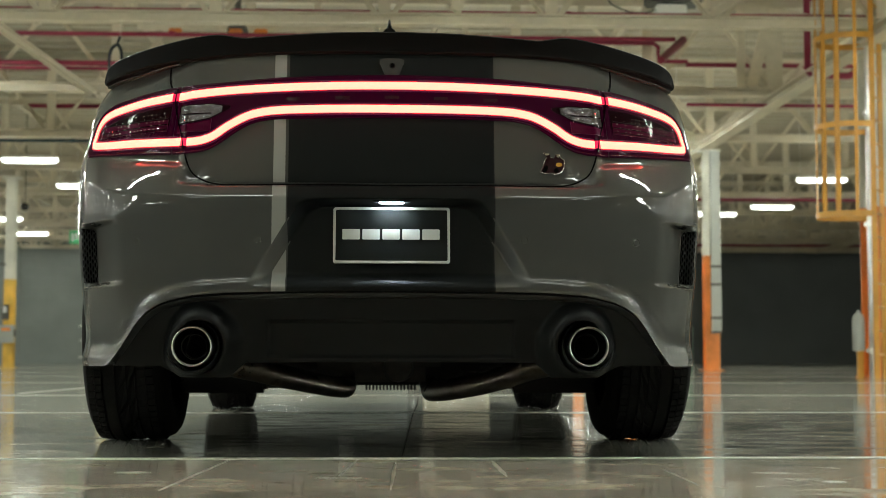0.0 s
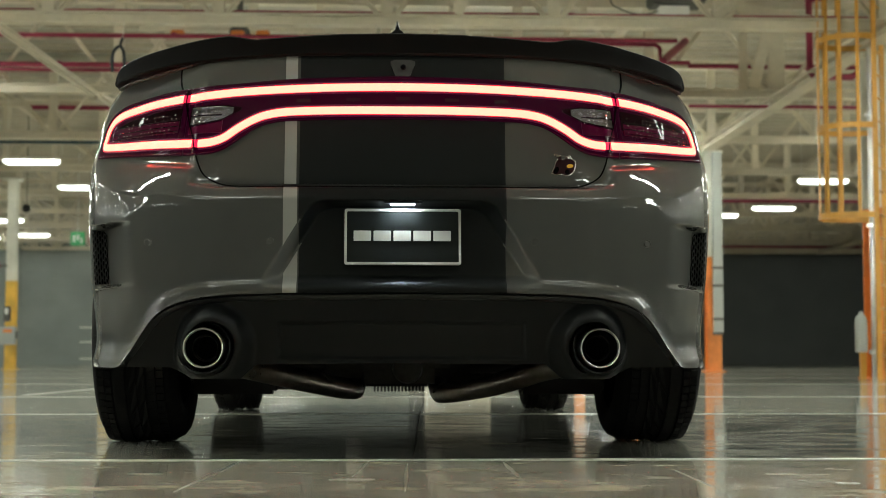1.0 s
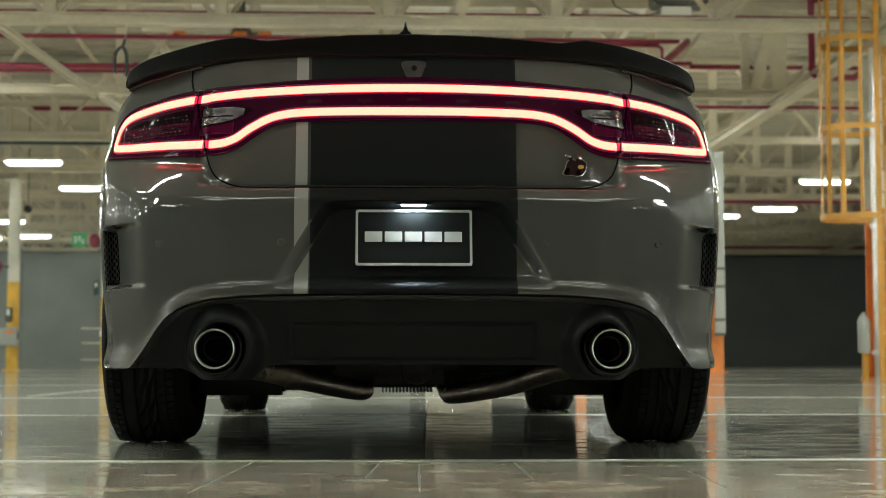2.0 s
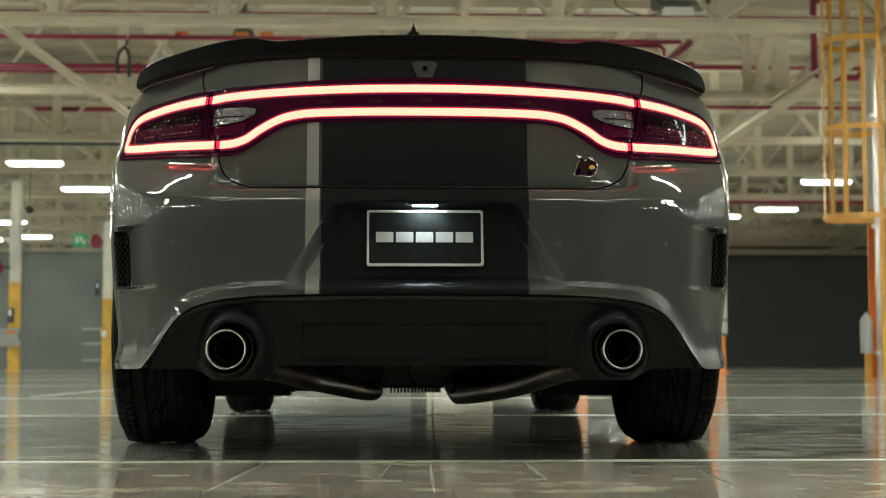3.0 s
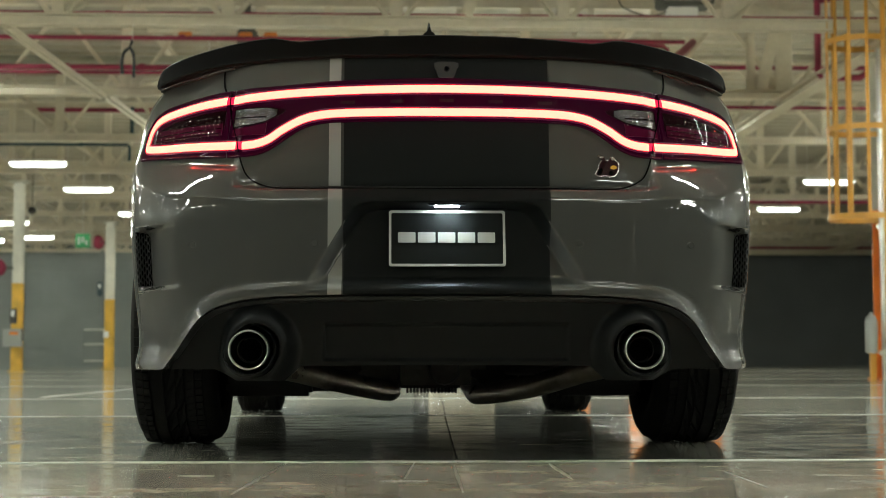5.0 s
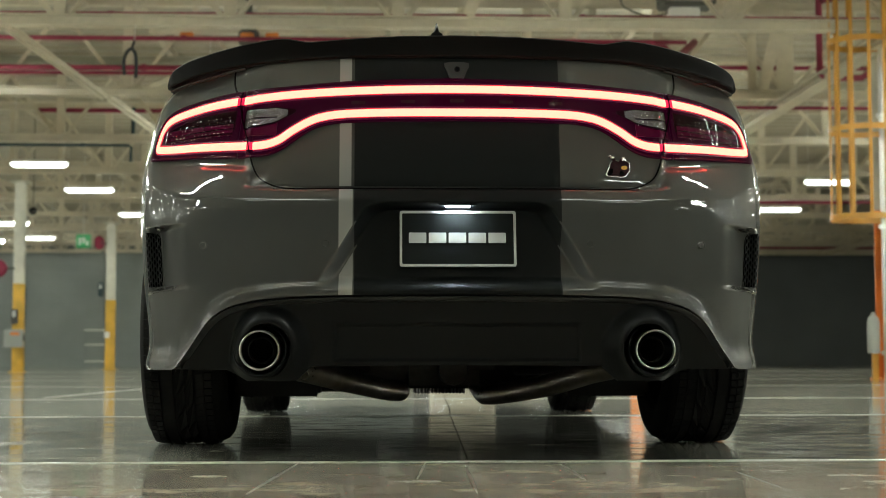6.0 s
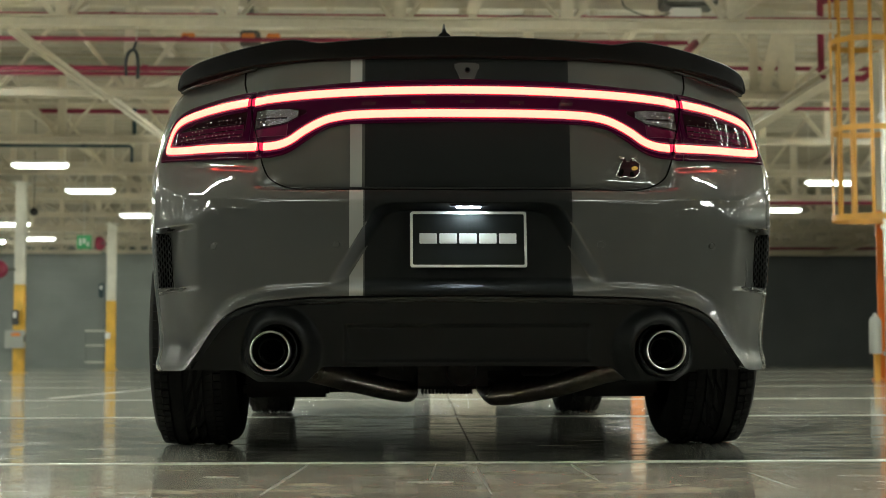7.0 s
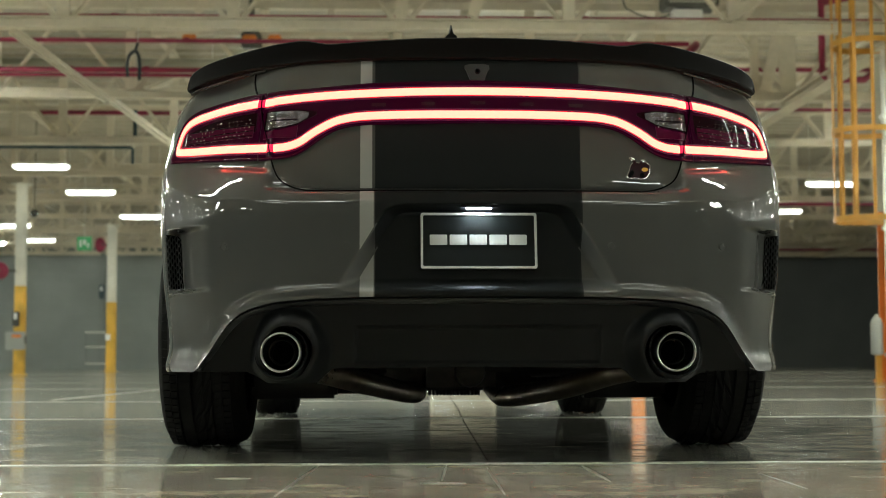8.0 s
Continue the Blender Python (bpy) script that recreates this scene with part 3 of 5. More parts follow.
for k in range(7):
    for s_ in (-1, 1):
        x = s_ * (14.0 + 6.6 * k)
        for y in np.arange(-21.0, (50.0 if s_ == -1 else 35.0) if k < 2 else 20.0, 4.4):
            if k or s_ == 1 or y > -20.9:
                copy_thing(side, pose(x, float(y), 0))


# ---- pipes ----
def pipe(name, pts, r, mat, label, category="pipe", group="", n=10, couplings=()):
    p = thing(name, label, category, group, at=pts[0])
    o = Vector(pts[0])
    bm = bmesh.new()
    tube(bm, [Vector(q) - o for q in pts], r, n)
    part("run", bm, mat, p, smooth=50)
    for q in couplings:
        bm = bmesh.new()
        q = Vector(q) - o
        box(bm, q - Vector((0.05, r * 1.18, r * 1.18)), q + Vector((0.05, r * 1.18, r * 1.18)), 0.01)
        part("coupling", bm, mat, p)
    return p


SPR = "red painted steel sprinkler pipe under the roof"
pipe("sprinkler_pipe", [(-36, 19.5, 5.29), (4.6, 19.5, 5.27)], 0.036, M_RED, SPR, group="sprinkler pipes", couplings=[(-6.6, 19.5, 5.287), (-3.3, 19.5, 5.282), (-0.2, 19.5, 5.277)])
pipe("sprinkler_pipe", [(-36, 20.05, 4.935), (-2.2, 20.05, 4.915)], 0.044, M_RED, SPR, group="sprinkler pipes", couplings=[(-5.2, 20.05, 4.918), (-4.0, 20.05, 4.917)])
pipe("sprinkler_pipe", [(-36, 20.25, 4.88), (-2.6, 20.25, 4.87)], 0.03, M_RED, SPR, group="sprinkler pipes")
pipe("sprinkler_pipe", [(-36, 15.45, 4.73), (36, 15.45, 4.73)], 0.028, M_RED, SPR, group="sprinkler pipes", couplings=[(-3.7, 15.45, 4.73), (2.4, 15.45, 4.73)])
pipe("sprinkler_pipe", [(-7.0, 25.9, 5.19), (-1, 25.9, 5.18)], 0.045, M_RED, SPR, group="sprinkler pipes")
pipe("sprinkler_pipe", [(3.0, 20.0, 5.32), (4.35, 20.0, 5.31), (4.42, 20.0, 5.25), (4.42, 20.0, 5.02), (4.9, 20.0, 5.02)], 0.035, M_RED, SPR, group="sprinkler pipes")
pipe("sprinkler_pipe", [(4.35, 19.4, 4.92), (4.95, 20.6, 5.5)], 0.065, M_RED, SPR, group="sprinkler pipes")
pipe("sprinkler_pipe", [(6.28, 18.0, 6.1), (6.28, 18.0, 4.5), (6.34, 18.0, 4.43), (6.9, 18.0, 4.43), (7.2, 18.2, 4.65)], 0.05, M_RED, SPR, group="sprinkler pipes")
pipe("sprinkler_pipe", [(5.0, 20.6, 4.42), (16, 20.6, 4.40)], 0.03, M_RED, SPR, group="sprinkler pipes")
pipe("sprinkler_pipe", [(5.2, 21.6, 5.28), (9.0, 21.6, 5.28)], 0.04, M_RED, SPR, group="sprinkler pipes")
pipe("sprinkler_pipe", [(5.7, 15.9, 5.1), (6.6, 16.3, 5.35), (9, 16.4, 5.35)], 0.06, M_RED, SPR, group="sprinkler pipes")
pipe("sprinkler_pipe", [(7.4, 35.8, 4.44), (20, 35.8, 4.44)], 0.045, M_RED, SPR, group="sprinkler pipes")
pipe("sprinkler_pipe", [(8, 54.87, 4.64), (30, 54.87, 4.64)], 0.05, M_RED, SPR, group="sprinkler pipes")
pipe("air_duct", [(-36, 22.5, 5.45), (-1.5, 22.5, 5.45)], 0.14, M_DUCT, "pale round air duct hung across the trusses", "air duct", n=20)
pipe("water_pipe", [(-12, 25.35, 6.32), (-12, 25.35, 4.42), (-5.12, 25.35, 4.42), (-5.07, 25.35, 4.38), (-5.07, 25.35, 4.1)], 0.03, M_TEAL, "thin teal painted pipe with a drop leg", couplings=[(-6.0, 25.35, 4.42)])
pipe("water_pipe", [(-5.07, 25.6, 5.2), (-5.07, 25.6, 4.55)], 0.04, M_TEAL, "thin teal painted pipe with a drop leg")
for x, z, y in ((4.05, 5.38, 16.8), (-0.9, 5.98, 17.6)):
    b = thing("unit_heater", "dark boxy unit heater hung among the trusses", "unit heater", "hung heaters", at=(x, y, z))
    bm = bmesh.new()
    box(bm, (-0.38, -0.25, -0.2), (0.38, 0.25, 0.22), 0.03)
    part("case", bm, M_DARKGEAR, b)
    for k in range(5):
        bm = bmesh.new()
        box(bm, (-0.33, -0.275, -0.15 + 0.07 * k), (0.33, -0.25, -0.12 + 0.07 * k), 0.004)
        part("louvre", bm, M_DUCT, b)
    for sx in (-0.3, 0.3):
        bm = bmesh.new()
        tube(bm, [(sx, 0, 0.2), (sx, 0, 6.385 - z)], 0.01, 6)
        part("hanger", bm, M_GALV, b)

jb = thing("junction_box", "white junction box hung under a heater", "junction box", at=(4.0, 16.7, 5.02))
bm = bmesh.new()
box(bm, (-0.22, -0.12, 0.0), (0.20, 0.12, 0.13), 0.015)
part("case", bm, M_HOUSING, jb)
bm = bmesh.new()
tube(bm, [(0.0, 0, 0.12), (0.0, 0.05, 0.17)], 0.02, 8)
part("nipple", bm, M_GALV, jb)
bm = bmesh.new()
tube(bm, smooth_path([(-0.2, 0, 0.08), (-0.45, 0, 0.02), (-0.75, 0, 0.10), (-0.9, 0.02, 0.30), (-0.95, 0.05, 1.30)], 0.06), 0.012, 8)
part("cable", bm, M_DARKGEAR, jb, "dark sagging cable", smooth=50)

# hoist trolley with orange blocks, and a hose loop hanging from the first truss
hoist = thing("hoist", "dark chain hoist with orange end blocks, hung from the roof", "hoist", at=(-2.35, 20.2, 5.40))
bm = bmesh.new()
box(bm, (-0.16, -0.13, -0.10), (0.16, 0.13, 0.16), 0.03)
part("motor", bm, M_DARKGEAR, hoist)
for x in (-0.98, -0.02, 0.38):
    bm = bmesh.new()
    box(bm, (x - 0.11, -0.16, -0.01), (x + 0.11, -0.1, 0.10), 0.02)
    part("block", bm, M_ORANGE, hoist, "orange block")
bm = bmesh.new()
box(bm, (-1.6, -0.04, 0.1), (2.2, 0.06, 0.2), 0.01)
part("runway", bm, M_STEEL, hoist)
bm = bmesh.new()
tube(bm, [(0, 0, 0.1), (0, 0, 0.9)], 0.05, 8)
part("hanger", bm, M_DARKGEAR, hoist)
loop = thing("hose_loop", "dark hose loop hanging from the roof steel", "hose", at=(-3.36, 15.0, 4.12))
bm = bmesh.new()
tube(bm, smooth_path([(-0.085, 0, -0.27), (-0.095, 0, -0.12), (-0.070, 0, 0.0), (0.0, 0.0, 0.06), (0.045, 0, 0.0), (0.060, 0, -0.12), (0.058, 0, -0.31)], 0.03), 0.022, 10)
part("hose", bm, M_HOSE, loop, smooth=60)
bm = bmesh.new()
tube(bm, smooth_path([(0.0, 0, 0.04), (0.02, 0, 0.12), (0.03, 0.02, 0.16)], 0.03), 0.018, 8)
part("hook", bm, M_HOSE, loop, smooth=60)
bm = bmesh.new()
tube(bm, [(0.03, 0.02, 0.15), (0.03, 0.10, 0.39)], 0.005, 6)
part("wire", bm, M_GALV, loop)

# ---- ladder with its safety cage ----
ladder = thing("caged_ladder", "ochre steel wall ladder with a round safety cage", "ladder", at=(6.0, 15.2, 0))
CR = 0.42
for a in (95, 125, 152, 180, 208, 235, 265):
    c, s = CR * math.cos(radians(a)), CR * math.sin(radians(a))
    bm = bmesh.new()
    bar(bm, (c, s, 2.05), (c, s, 6.2), 0.045, 0.012, (c, s, 0))
    part("cage_strip", bm, M_CAGE, ladder)
for z in (2.08, 3.22, 4.36, 5.5):
    bm = bmesh.new()
    arc = [(CR * 1.02 * math.cos(radians(a)), CR * 1.02 * math.sin(radians(a))) for a in range(70, 291, 11)]
    strap(bm, [(0.42, 0.30, z)] + [(*a, z) for a in arc] + [(0.20, -0.36, z)], 0.012, 0.075)
    part("cage_hoop", bm, M_CAGE, ladder)
for x, y in ((0.20, -0.34), (0.44, 0.08)):
    bm = bmesh.new()
    box(bm, (x - 0.032, y - 0.02, 0), (x + 0.032, y + 0.02, 6.2), 0.006)
    part("rail", bm, M_CAGE, ladder)
for z in np.arange(0.3, 6.1, 0.3):
    bm = bmesh.new()
    tube(bm, [(0.20, -0.34, z), (0.44, 0.08, z)], 0.014, 8)
    part("rung", bm, M_CAGE, ladder)

riser = thing("riser_pipe", "pale galvanised riser pipe beside the ladder", "pipe", at=(6.28, 15.25, 0))
bm = bmesh.new()
tube(bm, [(0, 0, 0.0), (0, 0, 4.3)], 0.048, 14)
part("run", bm, M_GALV, riser, smooth=50)
for z in (0.32, 1.95, 3.4):
    bm = bmesh.new()
    box(bm, (-0.07, -0.07, z), (0.07, 0.07, z + 0.06), 0.012)
    part("clamp", bm, M_GALV, riser)
post = thing("extinguisher_post", "ochre floor post with a pale-covered fire extinguisher", "fire extinguisher", at=(6.06, 15.1, 0))
bm = bmesh.new()
box(bm, (-0.02, 0.02, 0), (0.06, 0.07, 0.80), 0.006)
part("post", bm, M_CAGE, post)
bm = bmesh.new()
spin(bm, [(0.0, 0.34), (0.072, 0.345), (0.078, 0.36), (0.078, 0.74), (0.06, 0.80), (0.028, 0.83), (0.024, 0.86), (0, 0.865)], (-0.03, -0.06, 0), "Z", 20)
part("cover", bm, M_BOX, post, "pale fabric cover", smooth=50)

# ---- what hangs on the columns ----
sw = thing("switch_box", "grey steel switch box with a red label, on a column", "switch box", at=(-8.46, 30.42, 0))
bm = bmesh.new()
box(bm, (-0.21, -0.09, 0.56), (0.21, 0.07, 0.96), 0.015)
part("case", bm, M_BOX, sw)
bm = bmesh.new()
box(bm, (-0.06, -0.096, 0.83), (0.14, -0.088, 0.90), 0.002)
part("label_plate", bm, M_ORANGE, sw, "plain orange label")
bm = bmesh.new()
box(bm, (0.19, -0.07, 0.70), (0.25, -0.03, 0.86), 0.008)
part("lever", bm, M_DARKGEAR, sw)
st = thing("push_button_station", "dark push-button station with a pale face, on a column", "switch", at=(-8.46, 30.47, 0))
bm = bmesh.new()
box(bm, (-0.08, -0.05, 1.08), (0.07, 0.03, 1.42), 0.02)
part("case", bm, M_DARKGEAR, st)
bm = bmesh.new()
box(bm, (-0.05, -0.06, 1.24), (0.03, -0.048, 1.38), 0.006)
part("face", bm, M_SIGNWHITE, st)
for x, y, z, r, tilt in ((-8.86, 30.5, 2.34, 0.20, 0), (-8.52, 40.8, 3.72, 0.21, 62)):
    d = thing("alarm_bell", "round red fire bell on a column bracket", "fire bell", "fire bells", at=(x, y, z))
    bm = bmesh.new()
    spin(bm, [(0, -0.09), (r * 0.55, -0.085), (r * 0.85, -0.06), (r, -0.01), (r, 0.02), (0, 0.02)], (0, 0, 0), "Y", 28)
    part("gong", bm, M_RED, d, smooth=40)
    bm = bmesh.new()
    spin(bm, [(0, -0.105), (0.04, -0.1), (0.045, -0.085), (0, -0.085)], (0, 0, 0), "Y", 14)
    part("boss", bm, M_DARKGEAR, d)
    bm = bmesh.new()
    box(bm, (0.0, 0.02, -0.03), (0.36, 0.06, 0.03), 0.006)
    part("bracket", bm, M_DARKGEAR, d)
    d.rotation_euler = (0, 0, radians(tilt))
ex = thing("exit_sign", "green running-man style exit sign with pale marks", "exit sign", at=(-9.0, 40.9, 0))
bm = bmesh.new()
box(bm, (-0.21, -0.03, 3.56), (0.21, 0.03, 3.97), 0.012)
part("panel", bm, M_GREEN, ex)
for x0, x1, z0, z1 in ((-0.14, -0.07, 3.66, 3.87), (-0.03, 0.05, 3.72, 3.88), (0.08, 0.15, 3.64, 3.78)):
    bm = bmesh.new()
    box(bm, (x0, -0.036, z0), (x1, -0.03, z1), 0.003)
    part("mark", bm, M_SIGNWHITE, ex)
bm = bmesh.new()
tube(bm, [(0, 0, 3.96), (0, 0, 6.3)], 0.012, 6)
part("hanger", bm, M_GALV, ex)
tk = thing("hand_sanitiser", "small teal dispenser on a column", "dispenser", at=(-8.42, 40.75, 0))
bm = bmesh.new()
box(bm, (-0.1, -0.06, 2.12), (0.05, 0.08, 2.55), 0.03)
part("case", bm, M_TEAL, tk)
bm = bmesh.new()
box(bm, (-0.06, -0.07, 2.36), (0.01, -0.055, 2.48), 0.005)
part("window", bm, M_SIGNWHITE, tk)
sk = thing("column_notice", "small white notice on a column", "notice", at=(-8.27, 40.83, 0))
bm = bmesh.new()
box(bm, (-0.07, -0.02, 0.92), (0.08, 0.0, 1.1), 0.004)
part("sheet", bm, M_SIGNWHITE, sk)
gm = thing("dome_camera", "small dark dome camera under a beam", "camera", at=(-8.68, 33.0, 3.89))
bm = bmesh.new()
spin(bm, [(0, -0.09), (0.05, -0.075), (0.085, -0.04), (0.10, 0.0), (0.10, 0.03), (0, 0.03)], (0, 0, 0), "Y", 24)
part("dome", bm, M_LENSGLASS, gm, smooth=50)
bm = bmesh.new()
tube(bm, [(0, 0.02, 0), (0, 0.05, 0.6), (0, 0.05, 2.45)], 0.012, 6)
part("arm", bm, M_DARKGEAR, gm)
tr = thing("cable_trunking", "grey-green steel cable trunking up a column", "trunking", at=(6.49, 25.28, 0))
bm = bmesh.new()
box(bm, (-0.09, -0.05, 0.72), (0.10, 0.05, 4.3), 0.008)
part("cover", bm, M_BOX, tr)
for z in (0.72, 1.0, 1.65, 2.0):
    bm = bmesh.new()
    box(bm, (-0.10, -0.062, z), (0.11, 0.05, z + 0.05), 0.006)
    part("clip", bm, M_DARKGEAR, tr)
dr = thing("steel_drum", "dark green steel drum on the floor", "drum", at=(6.15, 27.2, 0))
bm = bmesh.new()
spin(bm, [(0, 0), (0.27, 0), (0.28, 0.02), (0.275, 0.3), (0.285, 0.31), (0.275, 0.32), (0.275, 0.6), (0.285, 0.61), (0.275, 0.62), (0.28, 0.88), (0.27, 0.89), (0, 0.885)], (0, 0, 0), "Z", 28)
part("body", bm, material("dark_green_drum_paint", (0.02, 0.06, 0.035), 0.4, stain=0.2), dr, smooth=40)

# ---- the car's outer skin: a plan curve round the body, lofted over the height ----
HALF = 0.95          # half the car's width
TAIL = 0.75          # depth of the rounded tail in plan
WIDTHS = ((0.15, 0.225, 0.245, 0.262, 0.30, 0.34, 0.39, 0.495, 0.666, 0.838, 0.95, 1.01, 1.06, 1.10),
          (0.90, 0.905, 0.928, 0.926, 0.915, 0.914, 0.92, 0.933, 0.945, 0.942, 0.918, 0.899, 0.862, 0.82))
TAIL_Z = (0.15, 0.425, 0.438, 0.444, 0.449, 0.453, 0.457, 0.464, 0.468, 0.474, 0.479, 0.485, 0.56, 0.66, 0.684, 0.6872, 0.6922, 0.713, 0.7185, 0.7215, 0.735, 0.85, 0.97, 1.05, 1.08, 1.10)
TAIL_Y = (0.06, -0.020, -0.040, -0.0412, -0.0418, -0.0415, -0.0411, -0.0405, -0.0398, -0.0374, -0.0362, -0.0359, -0.036, -0.035, -0.0336, -0.0331, -0.0320, -0.0225, -0.018, 0.0, 0.0, 0.012, 0.026, 0.040, 0.048, 0.06)

QUARTER_Z = (0.66, 0.686, 0.690, 0.702, 0.720, 0.735, 0.750, 0.762, 0.778, 0.790, 0.83, 0.97, 1.05, 1.08, 1.10)
QUARTER_Y = (-0.035, -0.0335, -0.0310, -0.0275, -0.0215, -0.0150, -0.0070, 0.0010, 0.0220, 0.0255, 0.029, 0.034, 0.042, 0.048, 0.06)
PLAIN_Y = (-0.035, -0.0335, -0.0310, -0.0265, -0.0185, -0.0110, -0.004, 0.001, 0.0080, 0.0130, 0.024, 0.034, 0.042, 0.048, 0.06)


def table(xs, ys, step, sigma):
    """A curve through knots, rounded over sigma, as a fine table."""
    g = np.arange(xs[0], xs[-1] + step, step)
    n = int(3 * sigma / step) + 1
    k = np.exp(-0.5 * (np.arange(-n, n + 1) * step / sigma) ** 2)
    v = np.pad(np.interp(g, xs, ys), n, mode="edge")
    return g, np.convolve(v, k / k.sum(), mode="valid")


TAIL_T = table(TAIL_Z, TAIL_Y, 0.0005, 0.0016)
QUARTER_T = table(QUARTER_Z, QUARTER_Y, 0.0005, 0.0025)
PLAIN_T = table(QUARTER_Z, PLAIN_Y, 0.0005, 0.004)
WIDTH_T = table(*WIDTHS, 0.002, 0.012)


def plan_curve():
    xs = [0.8 * i / 400 for i in range(401)]
    pts = [(x, TAIL * (1 - (1 - (x / HALF) ** 3.2) ** (1 / 2.6))) for x in xs]
    y0 = pts[-1][1]
    for i in range(1, 201):
        y = y0 + (TAIL - y0) * i / 200
        pts.append((HALF * (1 - ((TAIL - y) / TAIL) ** 2.6) ** (1 / 3.2), y))
    return np.array(pts)


PLAN = plan_curve()      # a full, round tail, by which the skin is laid out
ARC = np.concatenate([[0], np.cumsum(np.hypot(*np.diff(PLAN, axis=0).T))])
# the tail is flatter behind and turns tighter into the flanks
# drawn in along sight lines from the camera, heights included, to fit its view
VIEW_BACK, VIEW_Z = 3.98, 0.269
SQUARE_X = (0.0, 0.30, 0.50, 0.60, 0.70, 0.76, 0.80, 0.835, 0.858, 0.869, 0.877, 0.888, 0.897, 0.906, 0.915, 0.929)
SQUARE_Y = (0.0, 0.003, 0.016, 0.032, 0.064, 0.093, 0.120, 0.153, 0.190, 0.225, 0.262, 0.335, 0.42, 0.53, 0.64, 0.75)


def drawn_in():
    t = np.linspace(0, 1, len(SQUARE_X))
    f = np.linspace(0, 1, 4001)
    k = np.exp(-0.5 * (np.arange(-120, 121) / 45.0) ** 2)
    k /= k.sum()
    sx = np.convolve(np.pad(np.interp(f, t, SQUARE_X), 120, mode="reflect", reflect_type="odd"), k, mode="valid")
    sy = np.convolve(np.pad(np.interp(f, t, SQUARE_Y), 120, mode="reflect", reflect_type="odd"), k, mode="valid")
    way_new, way_old = sx / (sy + VIEW_BACK), PLAN[:, 0] / (PLAN[:, 1] + VIEW_BACK)
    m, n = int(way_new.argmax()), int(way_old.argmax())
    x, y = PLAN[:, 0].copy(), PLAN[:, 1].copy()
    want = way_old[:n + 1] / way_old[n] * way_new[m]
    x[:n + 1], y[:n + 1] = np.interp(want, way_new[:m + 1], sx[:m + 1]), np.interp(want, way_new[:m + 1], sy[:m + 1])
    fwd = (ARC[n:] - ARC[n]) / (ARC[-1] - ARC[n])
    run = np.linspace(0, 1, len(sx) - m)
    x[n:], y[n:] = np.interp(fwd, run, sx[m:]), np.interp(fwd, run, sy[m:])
    return x, y, (y + VIEW_BACK) / (PLAN[:, 1] + VIEW_BACK)


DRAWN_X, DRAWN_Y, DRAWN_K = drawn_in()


def ramp(v, a, b):
    k = min(max((v - a) / (b - a), 0.0), 1.0)
    return k * k * (3 - 2 * k)


ARCH_U = (0.0, 0.29, 0.45, 0.56, 0.64, 0.69, 0.73, 0.775, 0.815, 0.835, 0.86, 2.0)
ARCH_Z = (0.440, 0.438, 0.4345, 0.427, 0.411, 0.390, 0.362, 0.318, 0.268, 0.250, 0.242, 0.240)


def softened(us, vs, w=0.02):
    """A curve through the given knots with its corners rounded."""
    def f(u):
        u = abs(u)
        return float(np.mean([np.interp(abs(u + w * k / 4), us, vs) for k in range(-4, 5)]))
    return f


arch = softened(ARCH_U, ARCH_Z)
ARCH_T = table(ARCH_U, ARCH_Z, 0.002, 0.018)


def recess(x, z):
    """How far a point lies inside the outline of the recess round the number plate."""
    side = (0.267 - 0.617 * (z - 0.637) - abs(x)) * 0.851
    top = (0.681 - z) * 2.1
    k = min(max(0.5 + 0.5 * (top - side) / 0.05, 0.0), 1.0)
    return top + (side - top) * k - 0.05 * k * (1 - k)


def pocket(x, z):
    """Depth of that recess: a steep wall, a back that leans forward, and a sloping ledge below."""
    f, wide = 0.005, 0.031
    t = min(max(recess(x, z), -f), wide + f)
    wall = (t + f) ** 2 / (4 * f) if t < f else t if t < wide - f else wide - (wide + f - t) ** 2 / (4 * f)
    return 1.6 * wall * (0.64 + 3.2 * min(max(z - 0.49, 0.0), 0.19)) * ramp(z, 0.450, 0.491)


